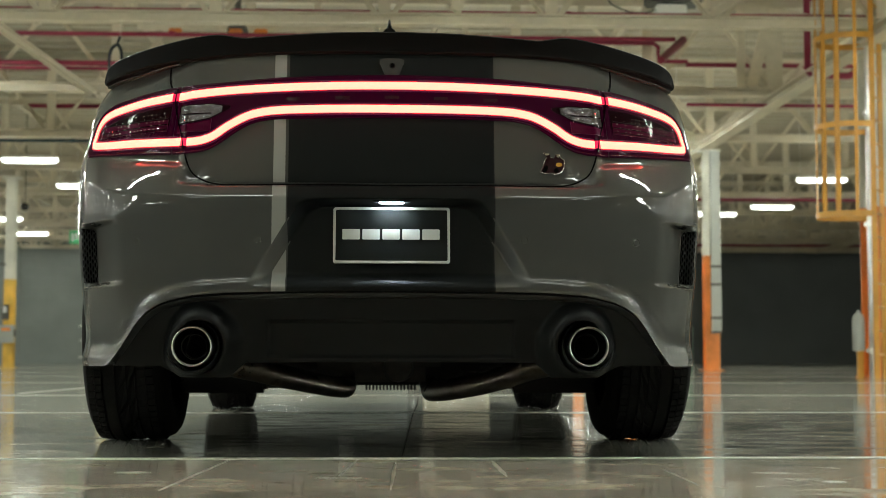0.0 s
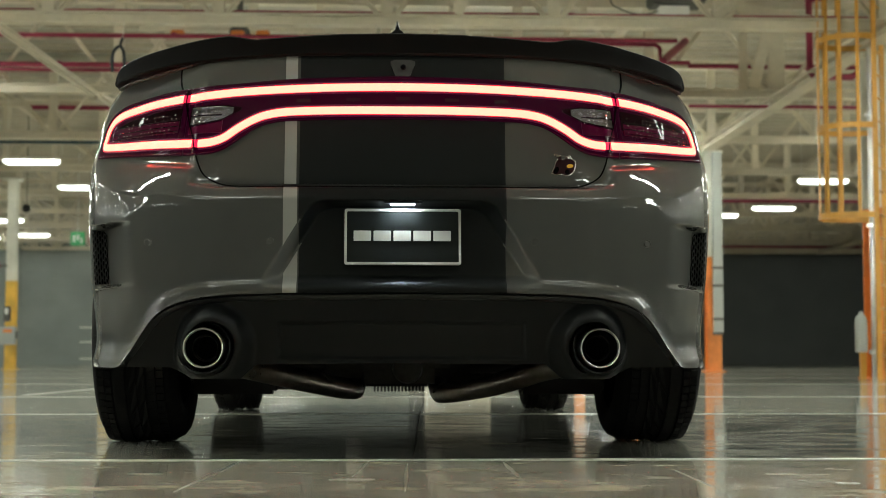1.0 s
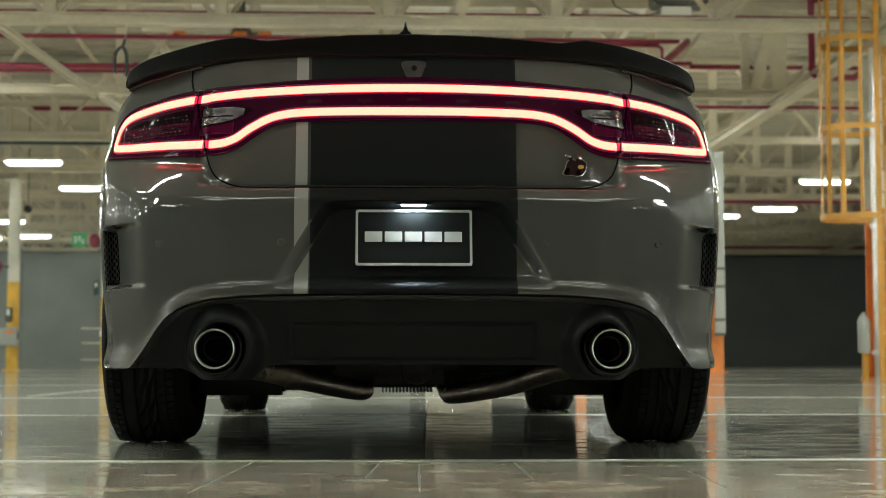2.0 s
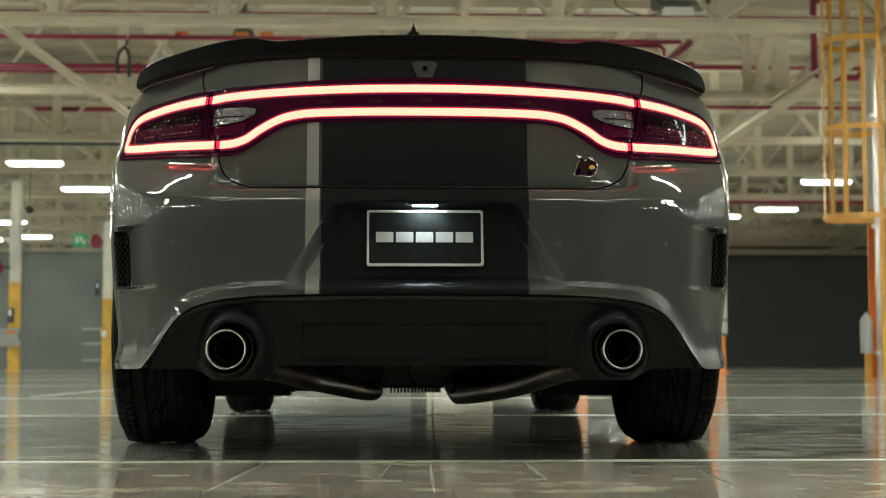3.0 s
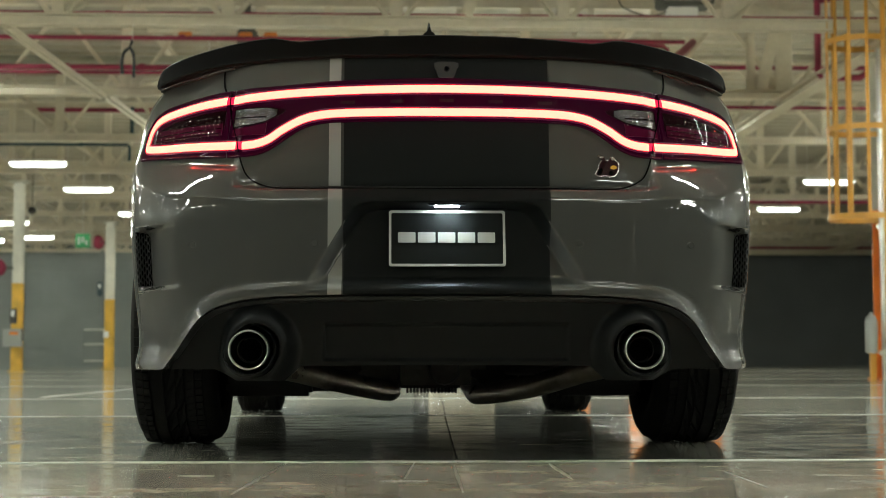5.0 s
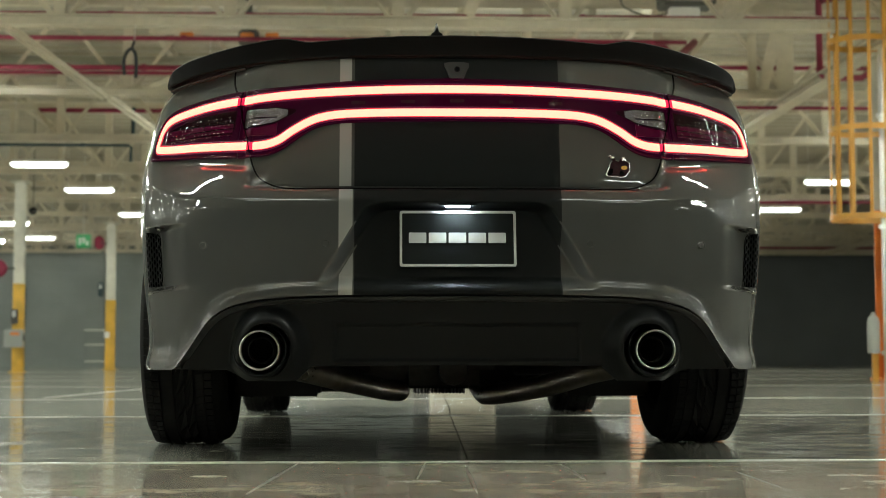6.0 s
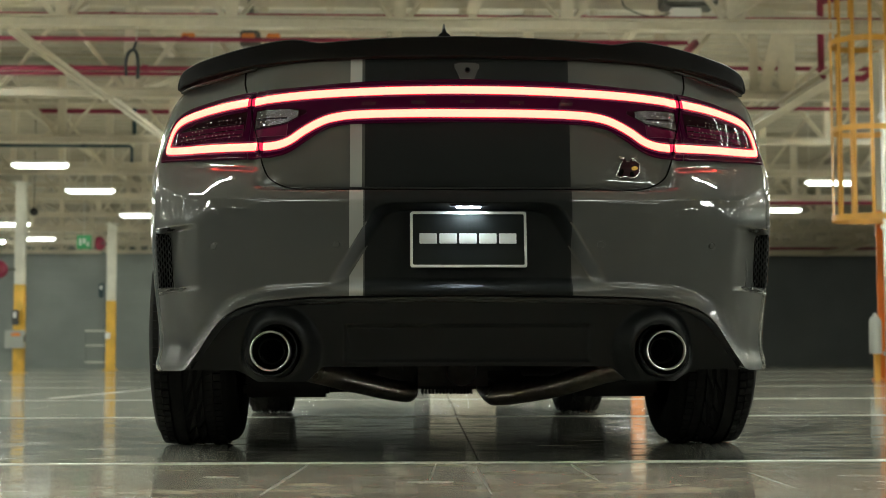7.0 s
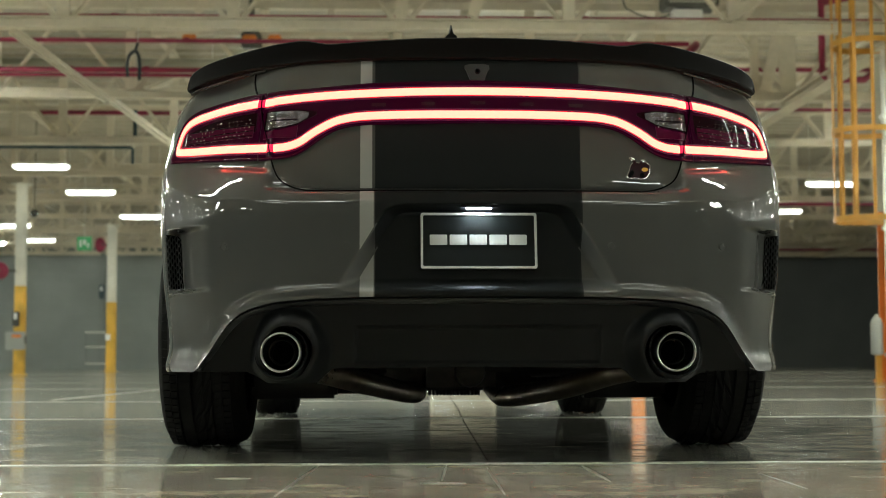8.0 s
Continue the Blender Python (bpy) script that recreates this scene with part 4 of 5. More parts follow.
def skin(u, z, off=0.0):
    """The point of the tail's skin u metres round from its middle at the height z, off metres proud of it."""
    s = 1 if u >= 0 else -1
    a = min(abs(u), ARC[-1])
    x = float(np.interp(a, ARC, PLAN[:, 0])); y = float(np.interp(a, ARC, PLAN[:, 1]))
    w = float(np.interp(z, *WIDTH_T)) / HALF
    # the crease climbs a little towards the corners
    lift = 0.020 * ramp(x, 0.45, 0.70) + 0.062 * ramp(x, 0.72, 0.95)
    zc = z - lift * ramp(z, 0.48, 0.70) * ramp(1.0 - z, 0.0, 0.22)
    # the flange along the lower edge follows the arch of that edge
    zq = zc if zc > 0.56 else min(z - float(np.interp(a, *ARCH_T)) + 0.440, 0.56)
    mid_ = float(np.interp(zq, *TAIL_T))
    if zq < 0.495:
        mid_ += (-0.034 - mid_) * ramp(x, 0.60, 0.80) * ramp(zq, 0.438, 0.446)
    # the quarters lean in above the crease, with no step for the lid
    out_ = mid_
    if zq > 0.68:
        k = ramp(x, 0.62, 0.84)
        out_ = float(np.interp(zq, *QUARTER_T)) * (1 - k) + float(np.interp(zq, *PLAIN_T)) * k
    r = (mid_ + (out_ - mid_) * ramp(x, 0.562, 0.582)) * (1 - ramp(x, 0.75, 0.95))
    r += 0.045 * ramp(x, 0.56, 0.86) * min(max((zc - 0.695) / 0.135, 0.0), 1.0)
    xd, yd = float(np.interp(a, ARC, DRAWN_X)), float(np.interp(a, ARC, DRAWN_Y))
    scoop = 0.045 * ramp(a, 0.765, 0.92) * (1 - ramp(a, 0.93, 1.03)) * ramp(z, 0.458, 0.474) * ramp(0.641 - z, 0.0, 0.016)
    px, py = s * xd * w, yd + r + pocket(x * w, z) + scoop
    if off:
        d = 0.01
        a2 = a + d if a + d <= ARC[-1] else a - d
        x2, y2 = float(np.interp(a2, ARC, DRAWN_X)), float(np.interp(a2, ARC, DRAWN_Y))
        tx, ty = (x2 - xd) * (1 if a2 > a else -1), (y2 - yd) * (1 if a2 > a else -1)
        n = math.hypot(tx, ty)
        px, py = px + off * s * ty / n, py - off * tx / n
    # height scaled about the camera's, so marks keep their place in its view
    return (px, py, VIEW_Z + (z - VIEW_Z) * float(np.interp(a, ARC, DRAWN_K)))


# ---- the car ----
car = thing("car", "grey sports saloon with satin black stripes and lit tail lights", "car")
REAR_AXLE, FRONT_AXLE, TYRE_R = 1.0, 4.05, 0.362
LENS_U = (0.0, 0.15, 0.31, 0.47, 0.555, 0.65, 0.75, 0.88, 0.938, 0.985, 1.006)
LENS_TOP = (1.021, 1.018, 1.013, 1.002, 0.999, 0.996, 0.989, 0.979, 0.966, 0.938, 0.885)
LENS_LO_U = (0.0, 0.20, 0.33, 0.385, 0.42, 0.46, 0.49, 0.53, 0.575, 0.75, 1.0)
LENS_LOW = (0.903, 0.900, 0.897, 0.887, 0.868, 0.838, 0.820, 0.810, 0.810, 0.820, 0.836)


lens_top = softened(LENS_U, LENS_TOP)
lens_low = softened(LENS_LO_U, LENS_LOW)


def slab(front, back, name, mat, parent, label="", smooth=35):
    """A closed sheet between two grids of points."""
    h, w = len(front), len(front[0])
    verts = [p for row in front for p in row] + [p for row in back for p in row]
    o = h * w
    faces = []
    for i in range(h - 1):
        for j in range(w - 1):
            a, b, c, d = i * w + j, i * w + j + 1, (i + 1) * w + j + 1, (i + 1) * w + j
            faces += [(a, b, c, d), (o + d, o + c, o + b, o + a)]
    for i in range(h - 1):
        for j in (0, w - 1):
            a, d = i * w + j, (i + 1) * w + j
            faces.append((a, d, o + d, o + a) if j == 0 else (d, a, o + a, o + d))
    for j in range(w - 1):
        for i in (0, h - 1):
            a, b = i * w + j, i * w + j + 1
            faces.append((b, a, o + a, o + b) if i == 0 else (a, b, o + b, o + a))
    me = mesh_of(name, verts, faces, mat, smooth)
    return part(name, me, None, parent, label)


def panel_on_skin(name, u0, u1, lo, hi, mat, parent, label="", off=0.002, depth=0.006, nu=40, nv=10, shape=None, straight=False):
    """A sheet that follows the car's skin between two heights; shape adds depth of its own."""
    front, back = [], []
    for j in range(nv + 1):
        f, b = [], []
        for i in range(nu + 1):
            u = u0 + (u1 - u0) * i / nu
            z = lo(u) + (hi(u) - lo(u)) * j / nv
            k = shape(u, z) if shape else 0.0
            if straight:
                u *= HALF / float(np.interp(z, *WIDTH_T))
            f.append(skin(u, z, off + k))
            b.append(skin(u, z, off + k - depth))
        front.append(f), back.append(b)
    return slab(front, back, name, mat, parent, label)


def ribbon(name, pts, width, mat, parent, label="", off=0.006, depth=0.012, step=0.008, dome=0.004, closed=False):
    """A rounded moulding that runs over the skin along points (u, z)."""
    path = [np.array(p) for p in smooth_path(pts, step)]
    bm = bmesh.new()
    rows = []
    for i, p in enumerate(path):
        d = path[min(i + 1, len(path) - 1)] - path[max(i - 1, 0)]
        d = d / (np.linalg.norm(d) + 1e-9)
        nrm = np.array((-d[1], d[0]))
        ring = []
        for s, o in ((-1, off - depth), (-1, off), (-0.75, off + dome * 0.6), (0, off + dome), (0.75, off + dome * 0.6), (1, off), (1, off - depth)):
            q = p + nrm * s * width / 2
            ring.append(bm.verts.new(skin(float(q[0]), float(q[1]), o)))
        rows.append(ring)
    for a, b in zip(rows, rows[1:]):
        for k in range(6):
            bm.faces.new((a[k], b[k], b[k + 1], a[k + 1]))
    if not closed:
        bm.faces.new(rows[0]), bm.faces.new(rows[-1][::-1])
    bmesh.ops.recalc_face_normals(bm, faces=bm.faces)
    return part(name, bm, mat, parent, label, smooth=50)


# -- body shell: stations round the plan, rows over the height --
def foot(y, u):
    z = arch(u) if y < REAR_AXLE - 0.40 else 0.24
    for c in (REAR_AXLE, FRONT_AXLE):
        d = abs(y - c)
        if d < 0.40:
            z = max(z, 0.35 + math.sqrt(0.40 ** 2 - d * d))
    return z


def shoulder(y):
    return float(np.interp(y, (0.0, 0.9, 2.0, 4.0, 4.6, 5.0), (1.085, 1.075, 1.01, 0.93, 0.86, 0.76)))


SX = 0.275           # half width of the black stripe
EDGE0, EDGE1 = SX + 0.004, SX + 0.041
ROWS = sorted(set([round(float(v), 4) for v in (*np.arange(0.24, 0.28, 0.004), *np.arange(0.285, 0.43, 0.0125), *np.arange(0.43, 0.482, 0.002), *np.arange(0.482, 0.494, 0.0012), *np.arange(0.494, 0.506, 0.002), *np.arange(0.506, 0.65, 0.003), *np.arange(0.65, 0.68, 0.003), *np.arange(0.68, 0.712, 0.0016), 0.7135, 0.716, 0.7185, 0.7215, *np.arange(0.725, 0.75, 0.006), *np.arange(0.75, 0.80, 0.0025), *np.arange(0.80, 0.82, 0.005), *np.arange(0.825, 1.11, 0.0125))]))
tail_u = sorted(set([round(float(v), 4) for v in (*np.arange(0, 0.15, 0.01), *np.arange(0.13, 0.33, 0.002), *np.arange(0.33, 0.40, 0.005), SX, EDGE0, EDGE1, *np.arange(0.40, ARC[-1], 0.0095))] + [float(ARC[-1])]))
stations = [("tail", a) for a in tail_u]
stations += [("side", float(y)) for y in np.arange(0.78, 4.12, 0.03)]
stations += [("nose", float(a)) for a in np.linspace(0, 1, 24)[1:]]


def body_point(st, z):
    kind, a = st
    if kind == "tail":
        w = HALF / float(np.interp(z, *WIDTH_T))
        return skin(a * (1 + (w - 1) * (1 - ramp(a, 0.33, 0.6))), z)
    w = float(np.interp(z, *WIDTH_T))
    if kind == "side":
        dip = 0.03 * math.sin(math.pi * ramp(a, 1.3, 3.7)) * ramp(0.8 - z, 0.0, 0.3)
        return (w - dip - 0.022 * ramp(0.98 - a, 0.0, 0.2), a, z)
    th = a * math.pi / 2
    x = max(math.cos(th), 0.0) ** 0.6 * w
    y = 4.1 + 0.86 * math.sin(th) ** 0.75 - 0.18 * ramp(z, 0.55, 0.95) * a
    return (x, y, z)


def shell_grid(sign):
    cols = []
    for st in stations:
        p = body_point(st, 0.5)
        u = st[1] if st[0] == "tail" else 2.0
        zb, zs = foot(p[1], u), shoulder(p[1])
        col = []
        for z in ROWS:
            q = body_point(st, min(max(z, zb), zs))
            col.append((q[0] * sign, q[1], q[2]))
        cols.append(col)
    return cols


bm = bmesh.new()
films = {"black": bmesh.new(), "pale": bmesh.new()}      # stripe films, cut out of the painted skin
for sign in (1, -1):
    cols = shell_grid(sign)
    grid = [[bm.verts.new(p) for p in c] for c in cols]
    film = {k: {} for k in films}
    for n_, (a, b) in enumerate(zip(grid, grid[1:])):
        um = (stations[n_][1] + stations[n_ + 1][1]) / 2 if stations[n_ + 1][0] == "tail" else 9
        which = "black" if um < SX else "pale" if sign == -1 and EDGE0 < um < EDGE1 else ""
        for i in range(len(ROWS) - 1):
            f = (a[i], b[i], b[i + 1], a[i + 1])
            z_ = (ROWS[i] + ROWS[i + 1]) / 2
            arm = z_ > 0.487 and 0.0 < recess(um, z_) < 0.033
            if which and not (arm and which == "pale") and ROWS[i + 1] <= 0.7186:
                f = [film[which].setdefault(v, films[which].verts.new(v.co)) if v not in film[which] else film[which][v] for v in f]
                films[which].faces.new(f if sign == 1 else f[::-1])
            else:
                bm.faces.new(f if sign == 1 else f[::-1])
    # rolled lower edge, turned inwards
    inner = [bm.verts.new((c[0][0] * 0.955, c[0][1] + (0.035 if c[0][1] < 0.6 else 0.0), c[0][2] + 0.012)) for c in cols]
    for i in range(len(cols) - 1):
        f = (grid[i][0], inner[i], inner[i + 1], grid[i + 1][0])
        bm.faces.new(f if sign == 1 else f[::-1])
# deck and bonnet across from side to side
K = 10
top = []
for st in stations:
    q = body_point(st, shoulder(body_point(st, 0.5)[1]))
    lift = 0.035 if q[1] < 2.6 else 0.07
    top.append([bm.verts.new((q[0] * (2 * k / K - 1), q[1], q[2] + lift * (1 - (2 * k / K - 1) ** 2))) for k in range(K + 1)])
for a, b in zip(top, top[1:]):
    for k in range(K):
        bm.faces.new((a[k], a[k + 1], b[k + 1], b[k]))
bmesh.ops.remove_doubles(bm, verts=bm.verts, dist=1e-5)
bmesh.ops.dissolve_degenerate(bm, edges=bm.edges, dist=1e-5)
loose = [v for v in bm.verts if not v.link_faces]
bmesh.ops.delete(bm, geom=loose, context="VERTS")
part("body_shell", bm, M_PAINT, car, "gloss grey painted body", smooth=62)
for key, name, mat, label in (("black", "bumper_stripe", M_STRIPE, "satin black centre stripe"), ("pale", "bumper_stripe_edge", M_SILVER, "pale grey edge stripe")):
    f = films[key]
    bmesh.ops.remove_doubles(f, verts=f.verts, dist=1e-5)
    bmesh.ops.dissolve_degenerate(f, edges=f.edges, dist=1e-5)
    part(name, f, mat, car, label, smooth=62)

# added beads: cover the stepped film edge, the inner one catching a highlight line
def recess_line(level):
    def cross(f, lo, hi):
        for _ in range(40):
            mid_ = (lo + hi) / 2
            lo, hi = (mid_, hi) if f(mid_) > level else (lo, mid_)
        return (lo + hi) / 2
    pts = [(cross(lambda x: recess(x, z), 0.10, 0.45), z) for z in np.linspace(0.489, 0.662, 24)]
    pts = [(x * HALF / float(np.interp(z, *WIDTH_T)), float(z)) for x, z in pts]
    return [p for p in pts if p[0] > SX - 0.004]


for sign in (1, -1):
    for level, dome in ((0.0, 0.0), (0.033, 0.0003)):
        ribbon("recess_edge", [(sign * u, z) for u, z in recess_line(level)], 0.0035, M_PAINT, car, "gloss grey edge of the plate recess", off=0.0004, depth=0.004, dome=dome, step=0.01)

# -- greenhouse --
SEC = [(0.70, 1.085, 0.70), (1.00, 1.21, 0.64), (1.35, 1.375, 0.60), (1.62, 1.452, 0.585), (2.2, 1.47, 0.58), (2.8, 1.465, 0.58), (3.15, 1.42, 0.585), (3.6, 1.22, 0.63), (4.05, 1.0, 0.72)]
front = []
for y, zt, wt in SEC:
    zb = shoulder(y) - 0.01
    wb = 0.80
    row = []
    for k in range(13):
        s = 2 * k / 12 - 1
        e = abs(s)
        if e > 0.66:
            t = (e - 0.66) / 0.34
            row.append((math.copysign(wt + (wb - wt) * t, s), y, zt - 0.02 + (min(zb, zt) - zt + 0.02) * t))
        else:
            row.append((wt * s / 0.66, y, zt + 0.03 * (1 - (s / 0.66) ** 2) - 0.02))
    front.append(row)
back = [[(p[0] * 0.96, p[1], p[2] - 0.03) for p in r] for r in front]
slab(front, back, "roof", M_PAINT, car, "gloss grey painted roof and pillars", 40)


def pane(name, rows_, cols_, label):
    f = [[front[i][j] for j in cols_] for i in rows_]
    f = [[(p[0] * 1.006, p[1], p[2] + 0.006) for p in r] for r in f]
    slab(f, [[(p[0] * 0.99, p[1], p[2] - 0.006) for p in r] for r in f], name, M_GLASS, car, label, 40)


pane("rear_window", (0, 1, 2, 3), range(3, 10), "dark tinted rear window")
pane("windscreen", (6, 7, 8), range(3, 10), "dark windscreen")
pane("side_window", (1, 2, 3, 4, 5, 6, 7), (0, 1, 2), "dark side glass")
pane("side_window", (1, 2, 3, 4, 5, 6, 7), (10, 11, 12), "dark side glass")
# shark-fin aerial
bm = bmesh.new()
secs = [(1.50, 0.020, 1.462), (1.54, 0.024, 1.464), (1.60, 0.026, 1.464), (1.68, 0.024, 1.463), (1.74, 0.012, 1.462)]
tops = (1.486, 1.510, 1.503, 1.490, 1.478)
rings = []
for (y, w, z), zt in zip(secs, tops):
    rings.append([bm.verts.new(p) for p in ((-w, y, z - 0.06), (-w, y, z), (-w * 0.42, y, z + (zt - z) * 0.30), (-w * 0.10, y, zt), (w * 0.10, y, zt), (w * 0.42, y, z + (zt - z) * 0.30), (w, y, z), (w, y, z - 0.06))])
for a, b in zip(rings, rings[1:]):
    for k in range(7):
        bm.faces.new((a[k], a[k + 1], b[k + 1], b[k]))
bm.faces.new(rings[0][::-1]), bm.faces.new(rings[-1])
bmesh.ops.recalc_face_normals(bm, faces=bm.faces)
part("aerial_fin", bm, M_SPOILER, car, "black shark-fin aerial", smooth=40)

# -- boot lid, its gap and stripes --
SEAM = [(0.70, 1.075), (0.662, 1.02), (0.628, 0.973), (0.600, 0.910), (0.572, 0.827), (0.561, 0.79), (0.545, 0.759), (0.52, 0.74), (0.48, 0.726), (0.42, 0.7212), (0.2, 0.7195), (0.0, 0.719)]
ring = SEAM + [(-u, z) for u, z in SEAM[::-1][1:]]
ribbon("boot_gap", ring, 0.0038, M_SEAM, car, "dark gap round the boot lid", off=0.003, depth=0.006, dome=0.0)
LID_U = (0.0, 0.42, 0.48, 0.52, 0.545, 0.561, 0.572)
LID_Z = (0.7245, 0.7265, 0.731, 0.744, 0.763, 0.794, 0.83)
lid_low = softened(LID_U, LID_Z, 0.004)
lid = panel_on_skin("boot_lid", -0.566, 0.566, lid_low, lambda u: max(lens_low(u) + 0.003, lid_low(u) + 0.004), M_PAINT, car, "gloss grey boot lid", 0.002, 0.006, 90, 14)
lid_top = panel_on_skin("boot_lid_top", -0.64, 0.64, lambda u: lens_top(u) - 0.004, lambda u: 1.088, M_PAINT, car, "gloss grey upper boot lid", 0.002, 0.006, 70, 8)
flat = lambda v: (lambda u: v)
for host, lo_, hi_, nv in ((lid, lambda u: lid_low(u) + 0.001, lambda u: lens_low(u) + 0.003, 14), (lid_top, lambda u: lens_top(u) - 0.004, flat(1.088), 8)):
    panel_on_skin("stripe", -SX, SX, lo_, hi_, M_STRIPE, host, "satin black centre stripe", 0.0035, 0.001, 40, nv, straight=True)
    panel_on_skin("stripe_edge", -SX - 0.040, -SX - 0.008, lo_, hi_, M_SILVER, host, "pale grey edge stripe", 0.0035, 0.001, 6, nv, straight=True)

# -- tail lights --
mid = panel_on_skin("centre_tail_light", -0.607, 0.607, lens_low, lens_top, M_LENS, car, "dark red lens across the boot lid", 0.004, 0.012, 110, 14,
                    shape=lambda u, z: 0.004 * ramp(lens_top(u) - z, 0, 0.02) * ramp(z - lens_low(u), 0, 0.02))
BAR_TOP = [(0.0, 0.990), (0.15, 0.9885), (0.306, 0.984), (0.47, 0.977), (0.606, 0.9675)]
BAR_LOW = [(0.0, 0.926), (0.145, 0.9255), (0.30, 0.922), (0.365, 0.915), (0.405, 0.903), (0.45, 0.879), (0.485, 0.855), (0.52, 0.843), (0.560, 0.8395)]
BAR_OUT = [(0.629, 0.968), (0.745, 0.962), (0.866, 0.9505), (0.917, 0.937), (0.943, 0.915), (0.951, 0.891), (0.952, 0.868)]
BAR_OUT_LOW = [(0.950, 0.8610), (0.88, 0.8585), (0.765, 0.852), (0.65, 0.8455), (0.581, 0.843)]
mirror = lambda pts: [(-u, z) for u, z in pts]
both = lambda pts: mirror(pts[::-1]) + pts[1:]
W_BAR = 0.0222


def light_bar(pts, host, label):
    # glowing strip added in place of bar light spreading in the lens
    ribbon("lit_lens", pts[:], W_BAR * 1.5, M_HALO, host, "painted red glow round its light bar", off=0.0083, depth=0.006, dome=0.0012)
    b = ribbon("light_bar", pts, W_BAR, M_BAREDGE, host, label, off=0.0098, depth=0.006, dome=0.0025)
    ribbon("light_core", pts[:], W_BAR * 0.90, M_BAR, b, "brighter core of the light bar", off=0.0120, depth=0.004, dome=0.002)


def lens_edges(u0, u1, host):
    us_ = np.linspace(u0, u1, 60)
    ribbon("lens_edge", [(float(u), lens_top(u) - 0.003) for u in us_], 0.007, M_LENS, host, "rounded lens edge", off=0.0045, depth=0.008, dome=0.0022, step=0.03)
    ribbon("lens_edge", [(float(u), lens_low(u) + 0.003) for u in us_], 0.007, M_LENS, host, "rounded lens edge", off=0.0045, depth=0.008, dome=0.0022, step=0.03)


light_bar(both(BAR_TOP), mid, "glowing upper light bar")
light_bar(both(BAR_LOW), mid, "glowing lower light bar")
lens_edges(-0.605, 0.605, mid)
for s in (1, -1):
    flip = (lambda p: p) if s == 1 else mirror
    out = panel_on_skin("tail_light", s * 0.612, s * 1.003, lens_low, lens_top, M_LENS, car, "dark red wrap-round tail light", 0.004, 0.012, 50, 14,
                        shape=lambda u, z: 0.004 * ramp(lens_top(u) - z, 0, 0.02) * ramp(z - lens_low(u), 0, 0.02))
    lens_edges(s * 0.614, s * 0.999, out)
    light_bar(flip(BAR_OUT + BAR_OUT_LOW[1:]), out, "glowing light loop")
    for (a, za), (b, zb) in (((0.604, 0.9677), (0.631, 0.9677)), ((0.558, 0.8397), (0.583, 0.8432))):
        ribbon("light_joint", flip([(a, za), ((a + b) / 2, (za + zb) / 2), (b, zb)]), W_BAR * 0.94, M_BARDIM, out, "dim red joint in the light bar", off=0.0105, depth=0.006, dome=0.0)
    ribbon("lamp_gap", flip([(0.620, 0.992), (0.6165, 0.955), (0.600, 0.905), (0.580, 0.860), (0.569, 0.822)]), 0.0028, M_SEAM, out, "dark gap between the lamps", off=0.0122, depth=0.008, dome=0.0)
    # clear cover over the smoked inner cluster, with its reflector steps
    def clu_hi(u):
        return float(np.interp(abs(u), (0.445, 0.50, 0.60, 0.70, 0.82, 0.89, 0.915), (0.936, 0.945, 0.944, 0.940, 0.929, 0.915, 0.898)))

    def clu_lo(u):
        return float(np.interp(abs(u), (0.445, 0.50, 0.55, 0.60, 0.70, 0.80, 0.915), (0.930, 0.902, 0.893, 0.890, 0.891, 0.893, 0.895)))
    panel_on_skin("smoked_cover", s * 0.447, s * 0.598, clu_lo, clu_hi, M_SMOKE, mid, "smoked reversing light cover", 0.0095, 0.004, 20, 6)
    panel_on_skin("smoked_cover", s * 0.625, s * 0.912, clu_lo, clu_hi, M_SMOKE, out, "smoked indicator cover", 0.0095, 0.004, 30, 6)
    panel_on_skin("red_lens", s * 0.630, s * 0.905, lambda u: clu_lo(u) - 0.014, lambda u: clu_lo(u) + 0.017, M_REDREFLECT, out, "crimson lower half of the lamp", 0.0112, 0.003, 30, 4)
    panel_on_skin("red_lens", s * 0.497, s * 0.597, flat(0.868), lambda u: clu_lo(u) - 0.003, M_REDREFLECT, mid, "crimson lower half of the lamp", 0.0112, 0.003, 14, 4)
    for z0, z1 in ((0.880, 0.882), (0.893, 0.8955), (0.9115, 0.914)):
        panel_on_skin("reflector_strip", s * 0.632, s * (0.903 if z0 < 0.9 else 0.885), flat(z0), flat(z1), M_SMOKE, out, "dark strip across the reflector", 0.0125, 0.003, 24, 2)
    rng = random.Random(7 + s)
    panel_on_skin("reflector", s * 0.470, s * 0.594, lambda u: clu_lo(u) + 0.003, lambda u: clu_hi(u) - 0.004, M_REFLECT, mid, "smoked pebbled reflector", 0.0115, 0.003, 24, 8)
    panel_on_skin("reflector_divider", s * 0.50, s * 0.596, flat(0.9155), flat(0.918), M_SMOKE, mid, "dark bar across the reflector", 0.0135, 0.003, 10, 2)
    spots = [(0.640 + 0.0150 * k + 0.003 * (r % 2), 0.8745 + 0.0098 * r, out, 0.42) for r in range(6) for k in range(17)]
    spots += [(0.505 + 0.014 * k, 0.8975 + 0.0095 * r, mid, 0.6) for r in range(4) for k in range(6)]
    for u, z, host, drop in spots:
        if rng.random() < drop or z > clu_hi(u) - 0.008:
            continue
        t0, t1, w_ = rng.uniform(-0.35, 0.35), rng.uniform(-0.3, 0.3), rng.choice((0.0022, 0.003, 0.0042, 0.007))
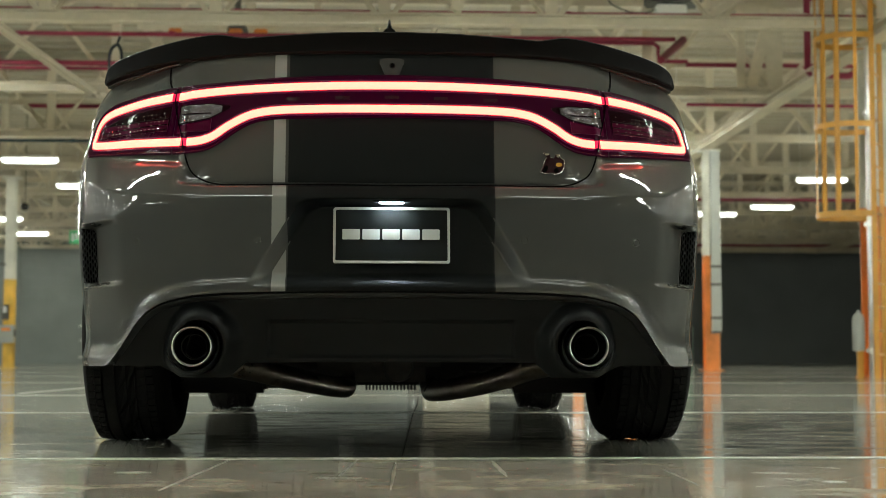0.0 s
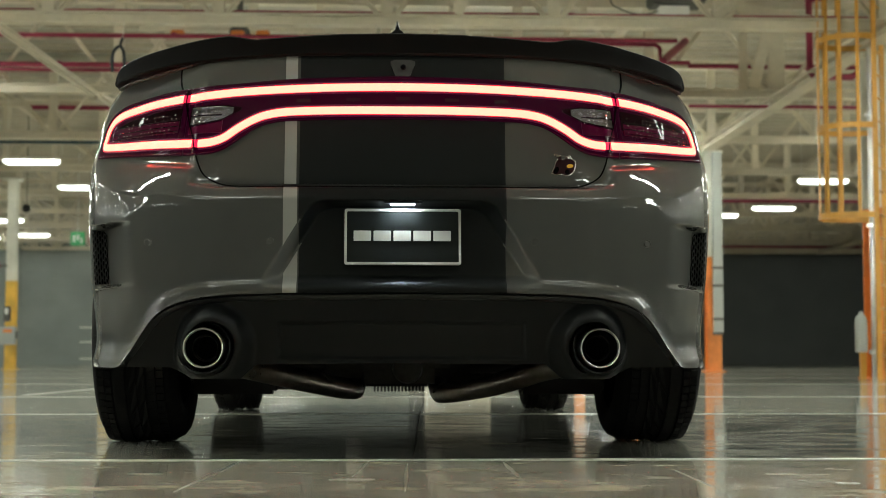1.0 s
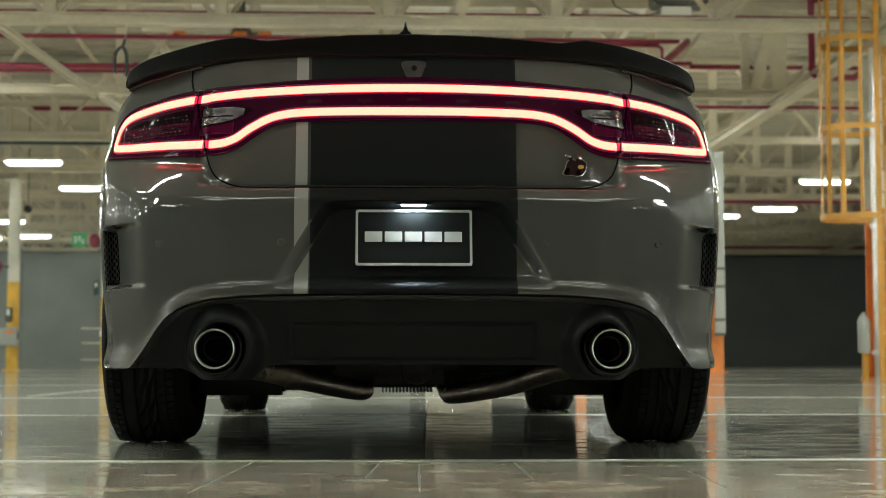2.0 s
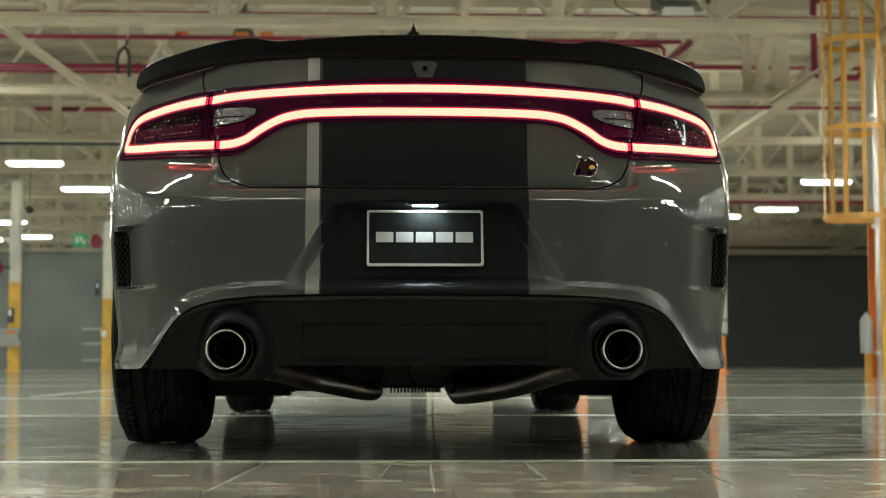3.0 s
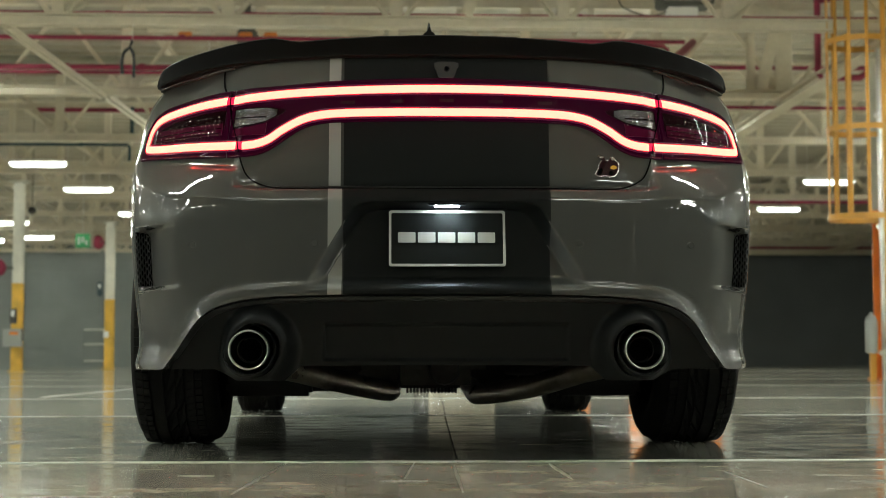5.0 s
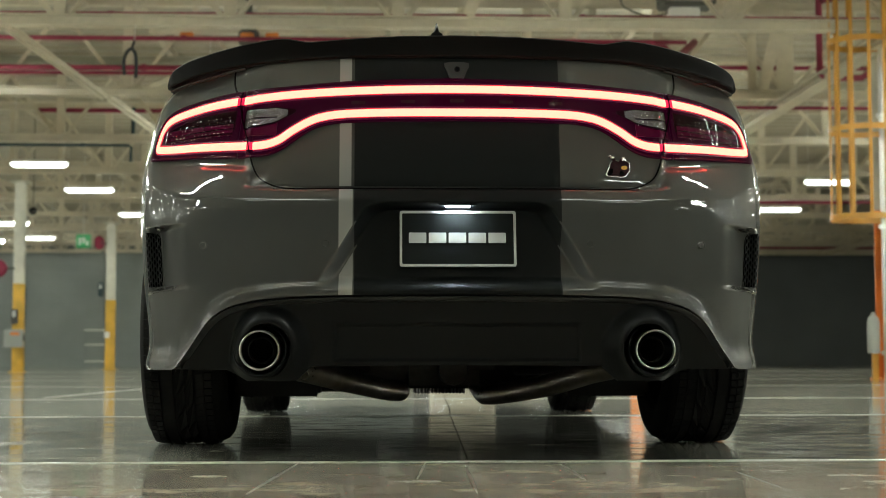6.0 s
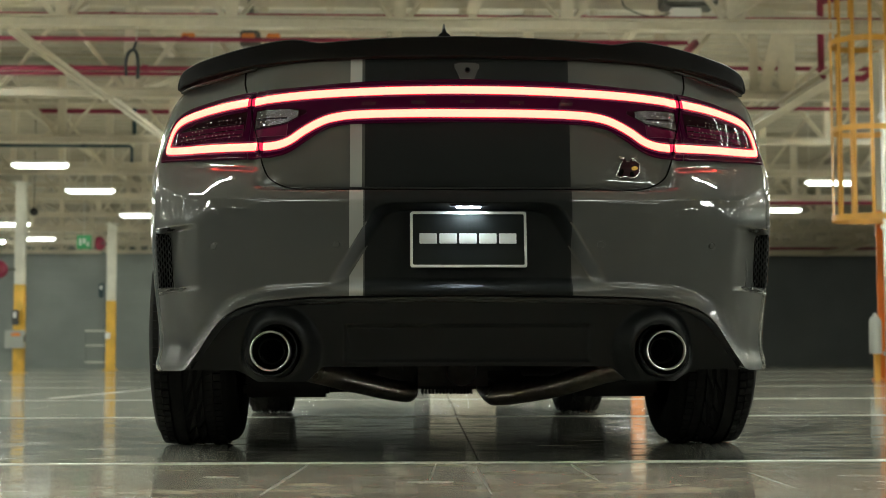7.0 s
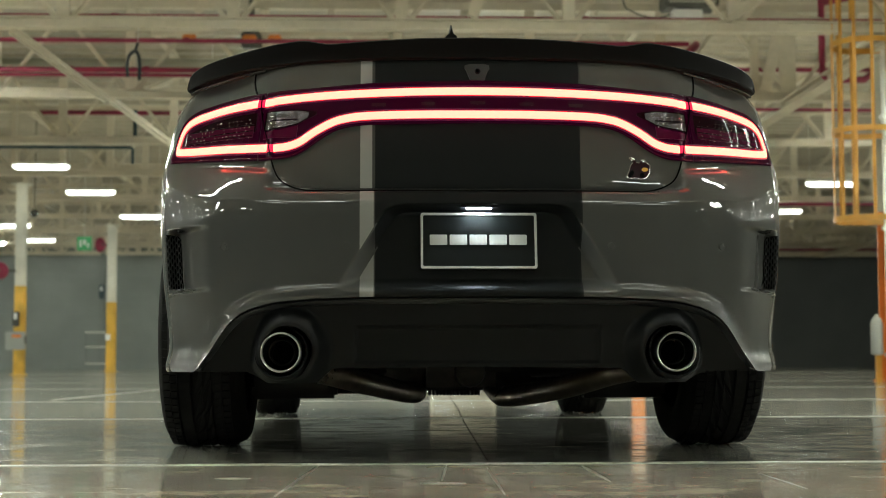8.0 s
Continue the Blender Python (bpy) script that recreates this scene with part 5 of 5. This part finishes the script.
        panel_on_skin("reflector_facet", s * u, s * (u + w_), flat(z), flat(z + rng.uniform(0.0016, 0.0040)), M_CHROME, host, "bright reflector facet", 0.013, 0.003, 2, 2,
                      shape=lambda uu, zz: t0 * (abs(uu) - u) + t1 * (zz - z))

# brand lettering as five plain dark bars between the light bars
for u in (-0.275, -0.137, 0.0, 0.137, 0.275):
    panel_on_skin("letter_bar", u - 0.02, u + 0.02, flat(0.9535 - 0.02 * abs(u)), flat(0.9625 - 0.02 * abs(u)), M_LETTER, mid, "plain dark bar on the lens", 0.0095, 0.003, 4, 2)

# -- spoiler --
SP_U = (0.0, 0.17, 0.34, 0.43, 0.455, 0.48, 0.51, 0.55, 0.595, 0.64, 0.69, 0.746, 0.81, 0.89, 0.965, 1.01, 1.03)
SP_TOP = (1.140, 1.137, 1.129, 1.1235, 1.1265, 1.132, 1.137, 1.136, 1.1325, 1.128, 1.1225, 1.1165, 1.111, 1.105, 1.097, 1.086, 1.060)
SP_LOW_U = (0.0, 0.33, 0.50, 0.60, 0.70, 0.81, 0.89, 1.03)
SP_LOW = (1.081, 1.078, 1.0735, 1.069, 1.0655, 1.0585, 1.0555, 1.053)
sp_top, sp_low = softened(SP_U, SP_TOP, 0.012), softened(SP_LOW_U, SP_LOW, 0.03)


def sp_plan(u):
    a = abs(u)
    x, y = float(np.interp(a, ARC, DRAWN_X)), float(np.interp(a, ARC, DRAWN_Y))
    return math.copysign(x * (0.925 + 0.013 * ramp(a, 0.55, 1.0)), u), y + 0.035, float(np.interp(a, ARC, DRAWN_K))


rows_ = []
N = 120
for i in range(N + 1):
    u = -1.03 + 2.06 * i / N
    x, y, kz = sp_plan(u)
    zt, zl = (VIEW_Z + (z_ - VIEW_Z) * kz for z_ in (sp_top(u), sp_low(u)))
    k = 1 - 0.55 * ramp(abs(u), 0.5, 1.03)
    rows_.append([(x * 0.97, y + 0.20 * k, zl + 0.015), (x * 0.98, y + 0.13 * k, zl + (zt - zl) * 0.40), (x * 0.995, y + 0.05 * k, zl + (zt - zl) * 0.80), (x, y + 0.012, zt - 0.0035), (x, y + 0.004, zt),
                  (x, y - 0.004, zt - 0.004), (x * 1.0, y - 0.003, zl + (zt - zl) * 0.6), (x * 1.0, y + 0.003, zl + (zt - zl) * 0.22), (x, y + 0.002, zl + 0.006), (x, y + 0.006, zl), (x * 0.99, y + 0.03, zl - 0.003)])
bm = bmesh.new()
vs = [[bm.verts.new(p) for p in r] for r in rows_]
for a, b in zip(vs, vs[1:]):
    for k in range(len(a)):
        bm.faces.new((a[k], a[(k + 1) % len(a)], b[(k + 1) % len(a)], b[k]))
bm.faces.new(vs[0][::-1]), bm.faces.new(vs[-1])
bmesh.ops.recalc_face_normals(bm, faces=bm.faces)
part("spoiler", bm, M_SPOILER, car, "satin black boot spoiler", smooth=40)

# bright folded lip of each quarter, showing under the spoiler's ends
for s in (1, -1):
    lip = [(0.652, 1.066), (0.70, 1.0635), (0.81, 1.0565), (0.89, 1.053), (0.97, 1.049), (1.01, 1.045)]
    ribbon("quarter_lip", lip if s == 1 else mirror(lip), 0.009, M_PAINT, car, "gloss grey folded edge under the spoiler", off=0.010, depth=0.016, dome=0.005, step=0.02)

# -- reversing camera in its cover --
cover = panel_on_skin("camera_cover", -0.0365, 0.0365, lambda u: 1.021 + 0.032 * ramp(abs(u), 0.018, 0.037), lambda u: 1.067 - 0.004 * ramp(abs(u), 0.02, 0.036), M_DARKGREY, lid_top, "dark grey camera cover", 0.009, 0.01, 20, 8)
cy = skin(0, 1.046, 0.012)[1]
bm = bmesh.new()
spin(bm, [(0, -0.004), (0.0055, -0.004), (0.008, 0.0), (0.008, 0.008), (0, 0.008)], (0.001, cy, 1.046), "Y", 20)
part("camera_lens", bm, M_LENSGLASS, cover, "black camera lens", smooth=30)

# -- number plate, plain but for its border and bars --
bm = bmesh.new()
box(bm, (-0.11, 0.004, 0.545), (0.11, 0.06, 0.63), 0.006)
part("plate_bracket", bm, M_BLACKPLASTIC, car, "black plastic plate bracket")
plate = part("number_plate", box(bmesh.new(), (-0.1525, 0.0, -0.0745), (0.1525, 0.004, 0.0745), 0.003), M_PLATE, car, "dark number plate with a white border")
plate.location = (0.0005, -0.006, 0.587)
plate.rotation_euler = (radians(-9.5), 0, 0)


def rounded_rect(w, h, r, n=5):
    out = []
    for cx, cz, a0 in ((w - r, h - r, 0), (-w + r, h - r, 90), (-w + r, -h + r, 180), (w - r, -h + r, 270)):
        out += [(cx + r * math.cos(radians(a0 + 90 * k / n)), cz + r * math.sin(radians(a0 + 90 * k / n))) for k in range(n + 1)]
    return out


bm = bmesh.new()
o, i_ = rounded_rect(0.1535, 0.0755, 0.007), rounded_rect(0.1472, 0.0692, 0.004)
ov, iv = [bm.verts.new((x, -0.003, z)) for x, z in o], [bm.verts.new((x, -0.003, z)) for x, z in i_]
ob_, ib_ = [bm.verts.new((x, 0.005, z)) for x, z in o], [bm.verts.new((x, 0.001, z)) for x, z in i_]
for k in range(len(o)):
    j = (k + 1) % len(o)
    bm.faces.new((ov[k], ov[j], iv[j], iv[k])), bm.faces.new((ov[k], ob_[k], ob_[j], ov[j])), bm.faces.new((iv[k], iv[j], ib_[j], ib_[k]))
bmesh.ops.recalc_face_normals(bm, faces=bm.faces)
part("border", bm, M_PLATEWHITE, plate, "white plate border")
for k in range(5):
    x = -0.1295 + 0.0525 * k
    bm = bmesh.new()
    box(bm, (x, -0.0016, -0.0115), (x + 0.046, 0.0005, 0.0165), 0.001)
    part("mark", bm, M_PLATEWHITE, plate, "plain white bar")
lampy = skin(0, 0.682)[1] + 0.022
pl = part("plate_light", box(bmesh.new(), (-0.032, lampy - 0.004, 0.6705), (0.032, lampy + 0.010, 0.674), 0.001), M_PLATELAMP, car, "lit plate light")
bm = bmesh.new()
box(bm, (-0.05, lampy - 0.012, 0.674), (0.05, lampy + 0.02, 0.680), 0.002)
part("lamp_holder", bm, M_BLACKPLASTIC, pl)

# -- parking sensors --
for u, z in ((-0.354, 0.573), (0.356, 0.573), (-0.715, 0.576), (0.690, 0.576)):
    c = Vector(skin(u, z, 0.0))
    d = (Vector(skin(u, z, 0.02)) - c).normalized()
    bm = bmesh.new()
    spin(bm, [(0, 0.0025), (0.0075, 0.0022), (0.0085, 0.001), (0.0088, -0.006), (0.0115, -0.006), (0.0118, 0.0008), (0.0105, 0.0012), (0.0095, 0.0002)], (0, 0, 0), "Z", 20)
    ob = part("parking_sensor", bm, M_PAINT, car, "round parking sensor", smooth=40)
    ob.matrix_basis = Matrix.Translation(c) @ d.to_track_quat("Z", "Y").to_matrix().to_4x4()

# -- corner vents with honeycomb grilles --
for s in (1, -1):
    v_lo = lambda u: 0.472 + 0.004 * math.sin(abs(u) * 8)
    v_hi = lambda u: float(np.interp(abs(u), (0.915, 0.94, 1.04), (0.606, 0.624, 0.632)))
    # black sheet on the skin stands in for the vent's dark hollow
    vent = panel_on_skin("corner_vent", s * 0.922, s * 1.040, v_lo, v_hi, M_SEAM, car, "black honeycomb corner vent", 0.001, 0.004, 16, 20)
    rim = [(0.919, 0.470), (0.916, 0.54), (0.919, 0.612), (0.945, 0.630), (1.04, 0.636)]
    ribbon("vent_rim", rim if s == 1 else mirror(rim), 0.005, M_PAINT, vent, "gloss grey vent surround", off=0.0, depth=0.004, dome=0.0012, step=0.02)
    lip = [(0.855, 0.4635), (0.895, 0.4624), (0.93, 0.462), (1.04, 0.459)]
    ribbon("vent_lip", lip if s == 1 else mirror(lip), 0.009, M_PAINT, vent, "gloss grey vent ledge", off=0.000, depth=0.005, dome=0.005, step=0.015)
    hood = [(0.860, 0.636), (0.91, 0.6385), (0.95, 0.640), (1.04, 0.642)]
    ribbon("vent_hood", hood if s == 1 else mirror(hood), 0.012, M_PAINT, vent, "gloss grey crease over the vent", off=-0.003, depth=0.004, dome=0.0045, step=0.012)
    bm = bmesh.new()
    cell = 0.0205
    for r in range(8):
        for c in range(8):
            u0, z0 = 0.932 + cell * (c * 0.87), 0.483 + cell * (r + (0.5 if c % 2 else 0))
            if u0 > 1.036 or z0 > v_hi(u0) - 0.008:
                continue
            hexa = [(u0 + cell * 0.58 * math.cos(radians(60 * k)), z0 + cell * 0.58 * math.sin(radians(60 * k))) for k in range(6)]
            hexi = [(u0 + cell * 0.45 * math.cos(radians(60 * k)), z0 + cell * 0.45 * math.sin(radians(60 * k))) for k in range(6)]
            a = [bm.verts.new(skin(s * u, z, 0.004)) for u, z in hexa]
            b = [bm.verts.new(skin(s * u, z, 0.004)) for u, z in hexi]
            d = [bm.verts.new(skin(s * u, z, 0.0012)) for u, z in hexi]
            for k in range(6):
                j = (k + 1) % 6
                bm.faces.new((a[k], a[j], b[j], b[k])), bm.faces.new((b[k], b[j], d[j], d[k]))
    bmesh.ops.recalc_face_normals(bm, faces=bm.faces)
    part("grille", bm, M_GRILLE, vent, "black honeycomb grille")

# -- badge: plain enamel shapes with bright edges --

def enamel(name, outline, mat, parent, label, h0, h1):
    bm = bmesh.new()
    a = [bm.verts.new(skin(u, z, h1)) for u, z in outline]
    b = [bm.verts.new(skin(u, z, h0)) for u, z in outline]
    bm.faces.new(a)
    for k in range(len(a)):
        j = (k + 1) % len(a)
        bm.faces.new((a[k], b[k], b[j], a[j]))
    bmesh.ops.recalc_face_normals(bm, faces=bm.faces)
    return part(name, bm, mat, parent, label)


BU, BZ = 0.436, 0.784
oval = lambda cu, cz, ru, rz, tilt=0, n=18: [(BU + cu + ru * math.cos(a) * math.cos(tilt) - rz * math.sin(a) * math.sin(tilt), BZ + cz + ru * math.cos(a) * math.sin(tilt) + rz * math.sin(a) * math.cos(tilt)) for a in (2 * math.pi * k / n for k in range(n))]
BADGE = ((-0.034, -0.024), (-0.021, -0.029), (-0.005, -0.026), (0.007, -0.030), (0.024, -0.026), (0.034, -0.013), (0.036, 0.010), (0.025, 0.017), (0.021, 0.027), (0.010, 0.024), (0.005, 0.015), (-0.005, 0.017), (-0.007, 0.026), (-0.023, 0.030), (-0.025, 0.026), (-0.014, 0.016), (-0.021, 0.008), (-0.026, -0.008))
badge = enamel("badge", [(BU + a, BZ + b) for a, b in BADGE],
               M_FACET, car, "small chrome-edged enamel badge", 0.0, 0.006)
inset = [(BU + 0.002 + (a - 0.002) * 0.94, BZ + b * 0.94) for a, b in BADGE]
enamel("enamel_ground", inset, M_BADGEDARK, badge, "dark maroon enamel", 0.005, 0.0072)
enamel("enamel_field", oval(-0.020, -0.016, 0.006, 0.011, -0.5), M_SEAM, badge, "black enamel", 0.005, 0.009)
enamel("enamel_field", oval(0.019, -0.003, 0.009, 0.0055, 0.1), M_BADGEYELLOW, badge, "yellow enamel", 0.005, 0.0085)
enamel("enamel_field", oval(0.011, -0.019, 0.006, 0.007), M_SEAM, badge, "black enamel", 0.005, 0.009)
enamel("enamel_field", oval(0.017, 0.020, 0.005, 0.0035), M_FACET, badge, "bright metal boss", 0.005, 0.0088)
enamel("enamel_field", oval(-0.015, 0.024, 0.006, 0.003), M_FACET, badge, "bright metal boss", 0.005, 0.0088)

# -- lower valance with the tailpipe openings --
TIPS = ((-0.5185, 0.2945), (0.5205, 0.2950))


def valance_shape(u, z):
    d = -0.009 * ramp(0.345 - abs(u), 0.0, 0.012) * ramp(z, 0.262, 0.275) * ramp(0.368 - z, 0.0, 0.014)
    for c, cz in TIPS:
        r = math.hypot(abs(u) - abs(c) * 1.012, z - cz)
        d += 0.026 * ramp(0.128 - r, 0.0, 0.054) - 0.090 * ramp(0.0685 - r, 0.0, 0.006)
    return d


panel_on_skin("rear_valance", -0.83, 0.83, lambda u: float(np.interp(abs(u), (0, 0.40, 0.455, 0.60, 0.66, 0.83), (0.255, 0.252, 0.213, 0.213, 0.243, 0.245))), lambda u: max(arch(u) - 0.001, 0.247), M_BLACKPLASTIC, car, "textured black lower valance", -0.009, 0.012, 560, 84, shape=valance_shape)
rim_path = [(u, arch(u) - 0.011) for u in np.linspace(-0.80, 0.80, 60)]
ribbon("valance_rim", rim_path, 0.013, M_EDGE, car, "satin black rim along the valance", off=-0.006, depth=0.008, dome=0.007, step=0.03)
for c, cz in TIPS:
    tip = part("tailpipe", spin(bmesh.new(), [(0.0468, 0.020), (0.0470, -0.002), (0.0477, -0.0062), (0.0488, -0.0090), (0.0502, -0.0100), (0.0517, -0.0090), (0.0529, -0.0062), (0.0536, -0.001), (0.0533, 0.10), (0.049, 0.10)], (c, -0.006, cz), "Y", 56), M_TIP, car, "polished round tailpipe", smooth=70)
    part("bore", spin(bmesh.new(), [(0.0469, 0.004), (0.0462, 0.095), (0.030, 0.10), (0.0, 0.106)], (c, -0.006, cz), "Y", 40), M_BORE, tip, "near-black inside of the pipe", smooth=40)
    part("inner_pipe", spin(bmesh.new(), [(0.031, 0.055), (0.033, 0.052), (0.036, 0.055), (0.036, 0.098), (0.031, 0.098)], (c, -0.006, cz), "Y", 40), M_CAST, tip, "dull inner pipe", smooth=40)
    throat = spin(bmesh.new(), [(0.0615, 0.075), (0.0625, 0.012), (0.0635, 0.003), (0.0665, -0.001), (0.0705, -0.001), (0.073, 0.004), (0.074, 0.015)], (0, 0, 0), "Y", 72)
    bmesh.ops.rotate(throat, verts=throat.verts, cent=(0, 0, 0), matrix=Matrix.Rotation(radians(7 if c > 0 else -7), 3, "Z") @ Matrix.Rotation(radians(-16), 3, "X"))
    bmesh.ops.translate(throat, verts=throat.verts, vec=(c, skin(c * 1.01, cz)[1] - 0.018, cz))
    part("surround", throat, M_BLACKPLASTIC, tip, "black plastic throat round the pipe", smooth=50)

# -- underneath --
bm = bmesh.new()
box(bm, (-0.55, 0.55, 0.27), (0.55, 4.6, 0.34), 0.03)
box(bm, (-0.80, 1.45, 0.20), (0.80, 3.60, 0.30), 0.03)
for s in (-1, 1):
    box(bm, (min(s * 0.30, s * 0.60), 1.25, 0.160), (max(s * 0.30, s * 0.60), 1.50, 0.28), 0.03)
part("underbody", bm, M_UNDER, car, "dark coated underbody", smooth=30)
# out of view; added low to darken the floor's reflection under the car
bm = bmesh.new()
box(bm, (-0.76, 4.45, 0.155), (0.76, 4.86, 0.30), 0.03)
part("front_splitter", bm, M_UNDER, car, "black splitter under the nose", smooth=30)
bm = bmesh.new()
box(bm, (-0.62, 0.35, 0.262), (0.62, 0.62, 0.36), 0.03)
part("rear_crossmember", bm, M_UNDER, car, smooth=30)
bm = bmesh.new()
box(bm, (-0.16, 0.95, 0.185), (0.17, 1.35, 0.34), 0.05)
box(bm, (-0.30, 1.1, 0.20), (-0.1, 1.25, 0.27), 0.02)
spin(bm, [(0, 0.9), (0.045, 0.9), (0.05, 0.92), (0.05, 0.96)], (0.03, 0, 0.235), "Y", 16)
part("differential", bm, M_CAST, car, "dull cast differential casing", smooth=40)
fin_rack = part("cooler", box(bmesh.new(), (-0.30, 1.5, 0.166), (0.30, 1.7, 0.20), 0.006), M_UNDER, car, "finned cooler under the floor")
me = None
for k in range(15):
    x = -0.079 + 0.0126 * k
    if me is None:
        ob = part("cooling_fin", box(bmesh.new(), (-0.0034, 1.52, 0.1475), (0.0034, 1.68, 0.167), 0.001), M_UNDER, fin_rack)
        me = ob.data
    else:
        ob = part("cooling_fin", me, None, fin_rack)
    ob.location = (x, 0, 0)
for s, e in ((-1, 0.0), (1, 0.012)):
    pts = smooth_path([(s * 0.515, 0.150, 0.288), (s * 0.485, 0.22, 0.258), (s * 0.40, 0.32, 0.236), (s * 0.30, 0.58, 0.205 - e), (s * 0.185, 0.88, 0.174 - e), (s * 0.150, 0.98, 0.169 - e), (s * 0.142, 1.15, 0.170 - e), (s * 0.16, 2.2, 0.20), (s * 0.2, 3.4, 0.22)], 0.05)
    part("exhaust_pipe", tube(bmesh.new(), pts, 0.034, 20), M_PIPE, car, "heat-stained steel exhaust pipe", smooth=50)
    bm = bmesh.new()
    tube(bm, smooth_path([(s * 0.62, 0.95, 0.30), (s * 0.45, 1.0, 0.25), (s * 0.25, 1.12, 0.24)], 0.05), 0.024, 10)
    part("suspension_arm", bm, M_UNDER, car, smooth=50)
    bm = bmesh.new()
    box(bm, (min(s * 0.42, s * 0.66), 0.86, 0.188), (max(s * 0.42, s * 0.66), 0.93, 0.232), 0.008)
    box(bm, (min(s * 0.40, s * 0.68), 1.0, 0.150), (max(s * 0.40, s * 0.68), 1.1, 0.20), 0.012)
    part("suspension_link", bm, M_UNDER, car, "dark coated suspension link")
    bm = bmesh.new()
    box(bm, (min(s * 0.36, s * 0.66), 0.50, 0.245), (max(s * 0.36, s * 0.66), 0.70, 0.36), 0.05)
    part("silencer", bm, M_UNDER, car, "dark rear silencer box", smooth=40)
    for axle in (REAR_AXLE, FRONT_AXLE):
        arc = [(axle + 0.415 * math.cos(radians(a)), 0.35 + 0.415 * math.sin(radians(a))) for a in range(-15, 196, 10)]
        f = [[(x, y, z) for y, z in arc] for x in (s * 0.60, s * 0.895)]
        b = [[(x, axle + (y - axle) * 1.015, 0.35 + (z - 0.35) * 1.015) for y, z in arc] for x in (s * 0.60, s * 0.895)]
        slab(f, b, "arch_liner", M_UNDER, car, "black wheel arch liner", 40)


# -- wheels --
def wheel(x, y, s, w):
    root = part("wheel", spin(bmesh.new(), [(0.0, 0.03), (0.06, 0.03), (0.07, 0.015), (0.10, 0.015), (0.235, 0.055), (0.252, 0.060), (0.254, 0.055), (0.256, 0.10), (0.266, 0.105), (0.266, 0.09), (0.250, 0.08), (0.248, -0.09), (0.264, -0.105), (0.264, -0.11), (0.245, -0.10), (0.243, 0.0), (0.12, -0.02), (0.0, -0.02)], (0, 0, 0), "X", 48), M_RIM, car, "dark alloy wheel", smooth=35)
    h = w / 2
    prof = [(0.250, -h + 0.018), (0.262, -h + 0.008), (0.300, -h), (0.328, -h + 0.004), (0.344, -h + 0.016), (0.352, -h + 0.034), (0.354, 0), (0.352, h - 0.034), (0.344, h - 0.016), (0.328, h - 0.004), (0.300, h), (0.262, h - 0.008), (0.250, h - 0.018)]
    tyre = part("tyre", spin(bmesh.new(), prof, (0, 0, 0), "X", 96), M_RUBBER, root, "black road tyre", smooth=40)
    bm = bmesh.new()

    def block(x0, x1, a0, a1, skew=0.0, r=TYRE_R, drop=0.0):
        vs = []
        for rr in (0.350, r):
            for xx, aa in ((x0, a0), (x1, a0 + skew), (x1, a1 + skew), (x0, a1)):
                e = (abs(xx) / h) ** 6 * 0.012
                vs.append(bm.verts.new((xx, (rr - e) * math.cos(aa), (rr - e) * math.sin(aa))))
        for f in ((4, 5, 6, 7), (0, 1, 5, 4), (1, 2, 6, 5), (2, 3, 7, 6), (3, 0, 4, 7)):
            bm.faces.new([vs[i] for i in f])
    n = 84
    st = 2 * math.pi / n
    for k in range(n):
        a = k * st
        # outer shoulder blocks in two files, a plain rib, slanted middle blocks, a plain rib, inner shoulder
        block(s * (h - 0.040), s * (h - 0.019), a, a + st * 0.86)
        block(s * (h - 0.061), s * (h - 0.043), a + st * 0.1, a + st * 0.93)
        block(s * (h - 0.102), s * (h - 0.070), a, a + st)
        block(s * (h - 0.196), s * (h - 0.172), a, a + st * 0.97, st * 0.2)
        block(s * (h - 0.221), s * (h - 0.199), a, a + st * 0.88)
    m = 26
    st = 2 * math.pi / m
    for k in range(m):
        a = k * st
        block(s * (h - 0.137), s * (h - 0.111), a, a + st * 0.80, st * 0.55)
        block(s * (h - 0.164), s * (h - 0.140), a + st * 0.7, a + st * 1.58, st * 0.6)
    bmesh.ops.recalc_face_normals(bm, faces=bm.faces)
    part("tread", bm, M_RUBBER, tyre, "grooved tyre tread")
    for k in range(10):
        bm = bmesh.new()
        box(bm, (s * 0.085 - 0.014, 0.06, -0.016), (s * 0.085 + 0.014, 0.245, 0.016), 0.006)
        sp = part("spoke", bm, M_RIM, root)
        sp.rotation_euler = (radians(36 * k), 0, 0)
    disc = part("brake_disc", spin(bmesh.new(), [(0.08, -s * 0.045), (0.165, -s * 0.045), (0.165, -s * 0.07), (0.08, -s * 0.07)], (0, 0, 0), "X", 40, True), M_CAST, root, "dull brake disc", smooth=30)
    root.location = (x, y, TYRE_R)


for s in (1, -1):
    wheel(s * 0.808, REAR_AXLE, s, 0.264)
    wheel(s * 0.803, FRONT_AXLE, s, 0.235)
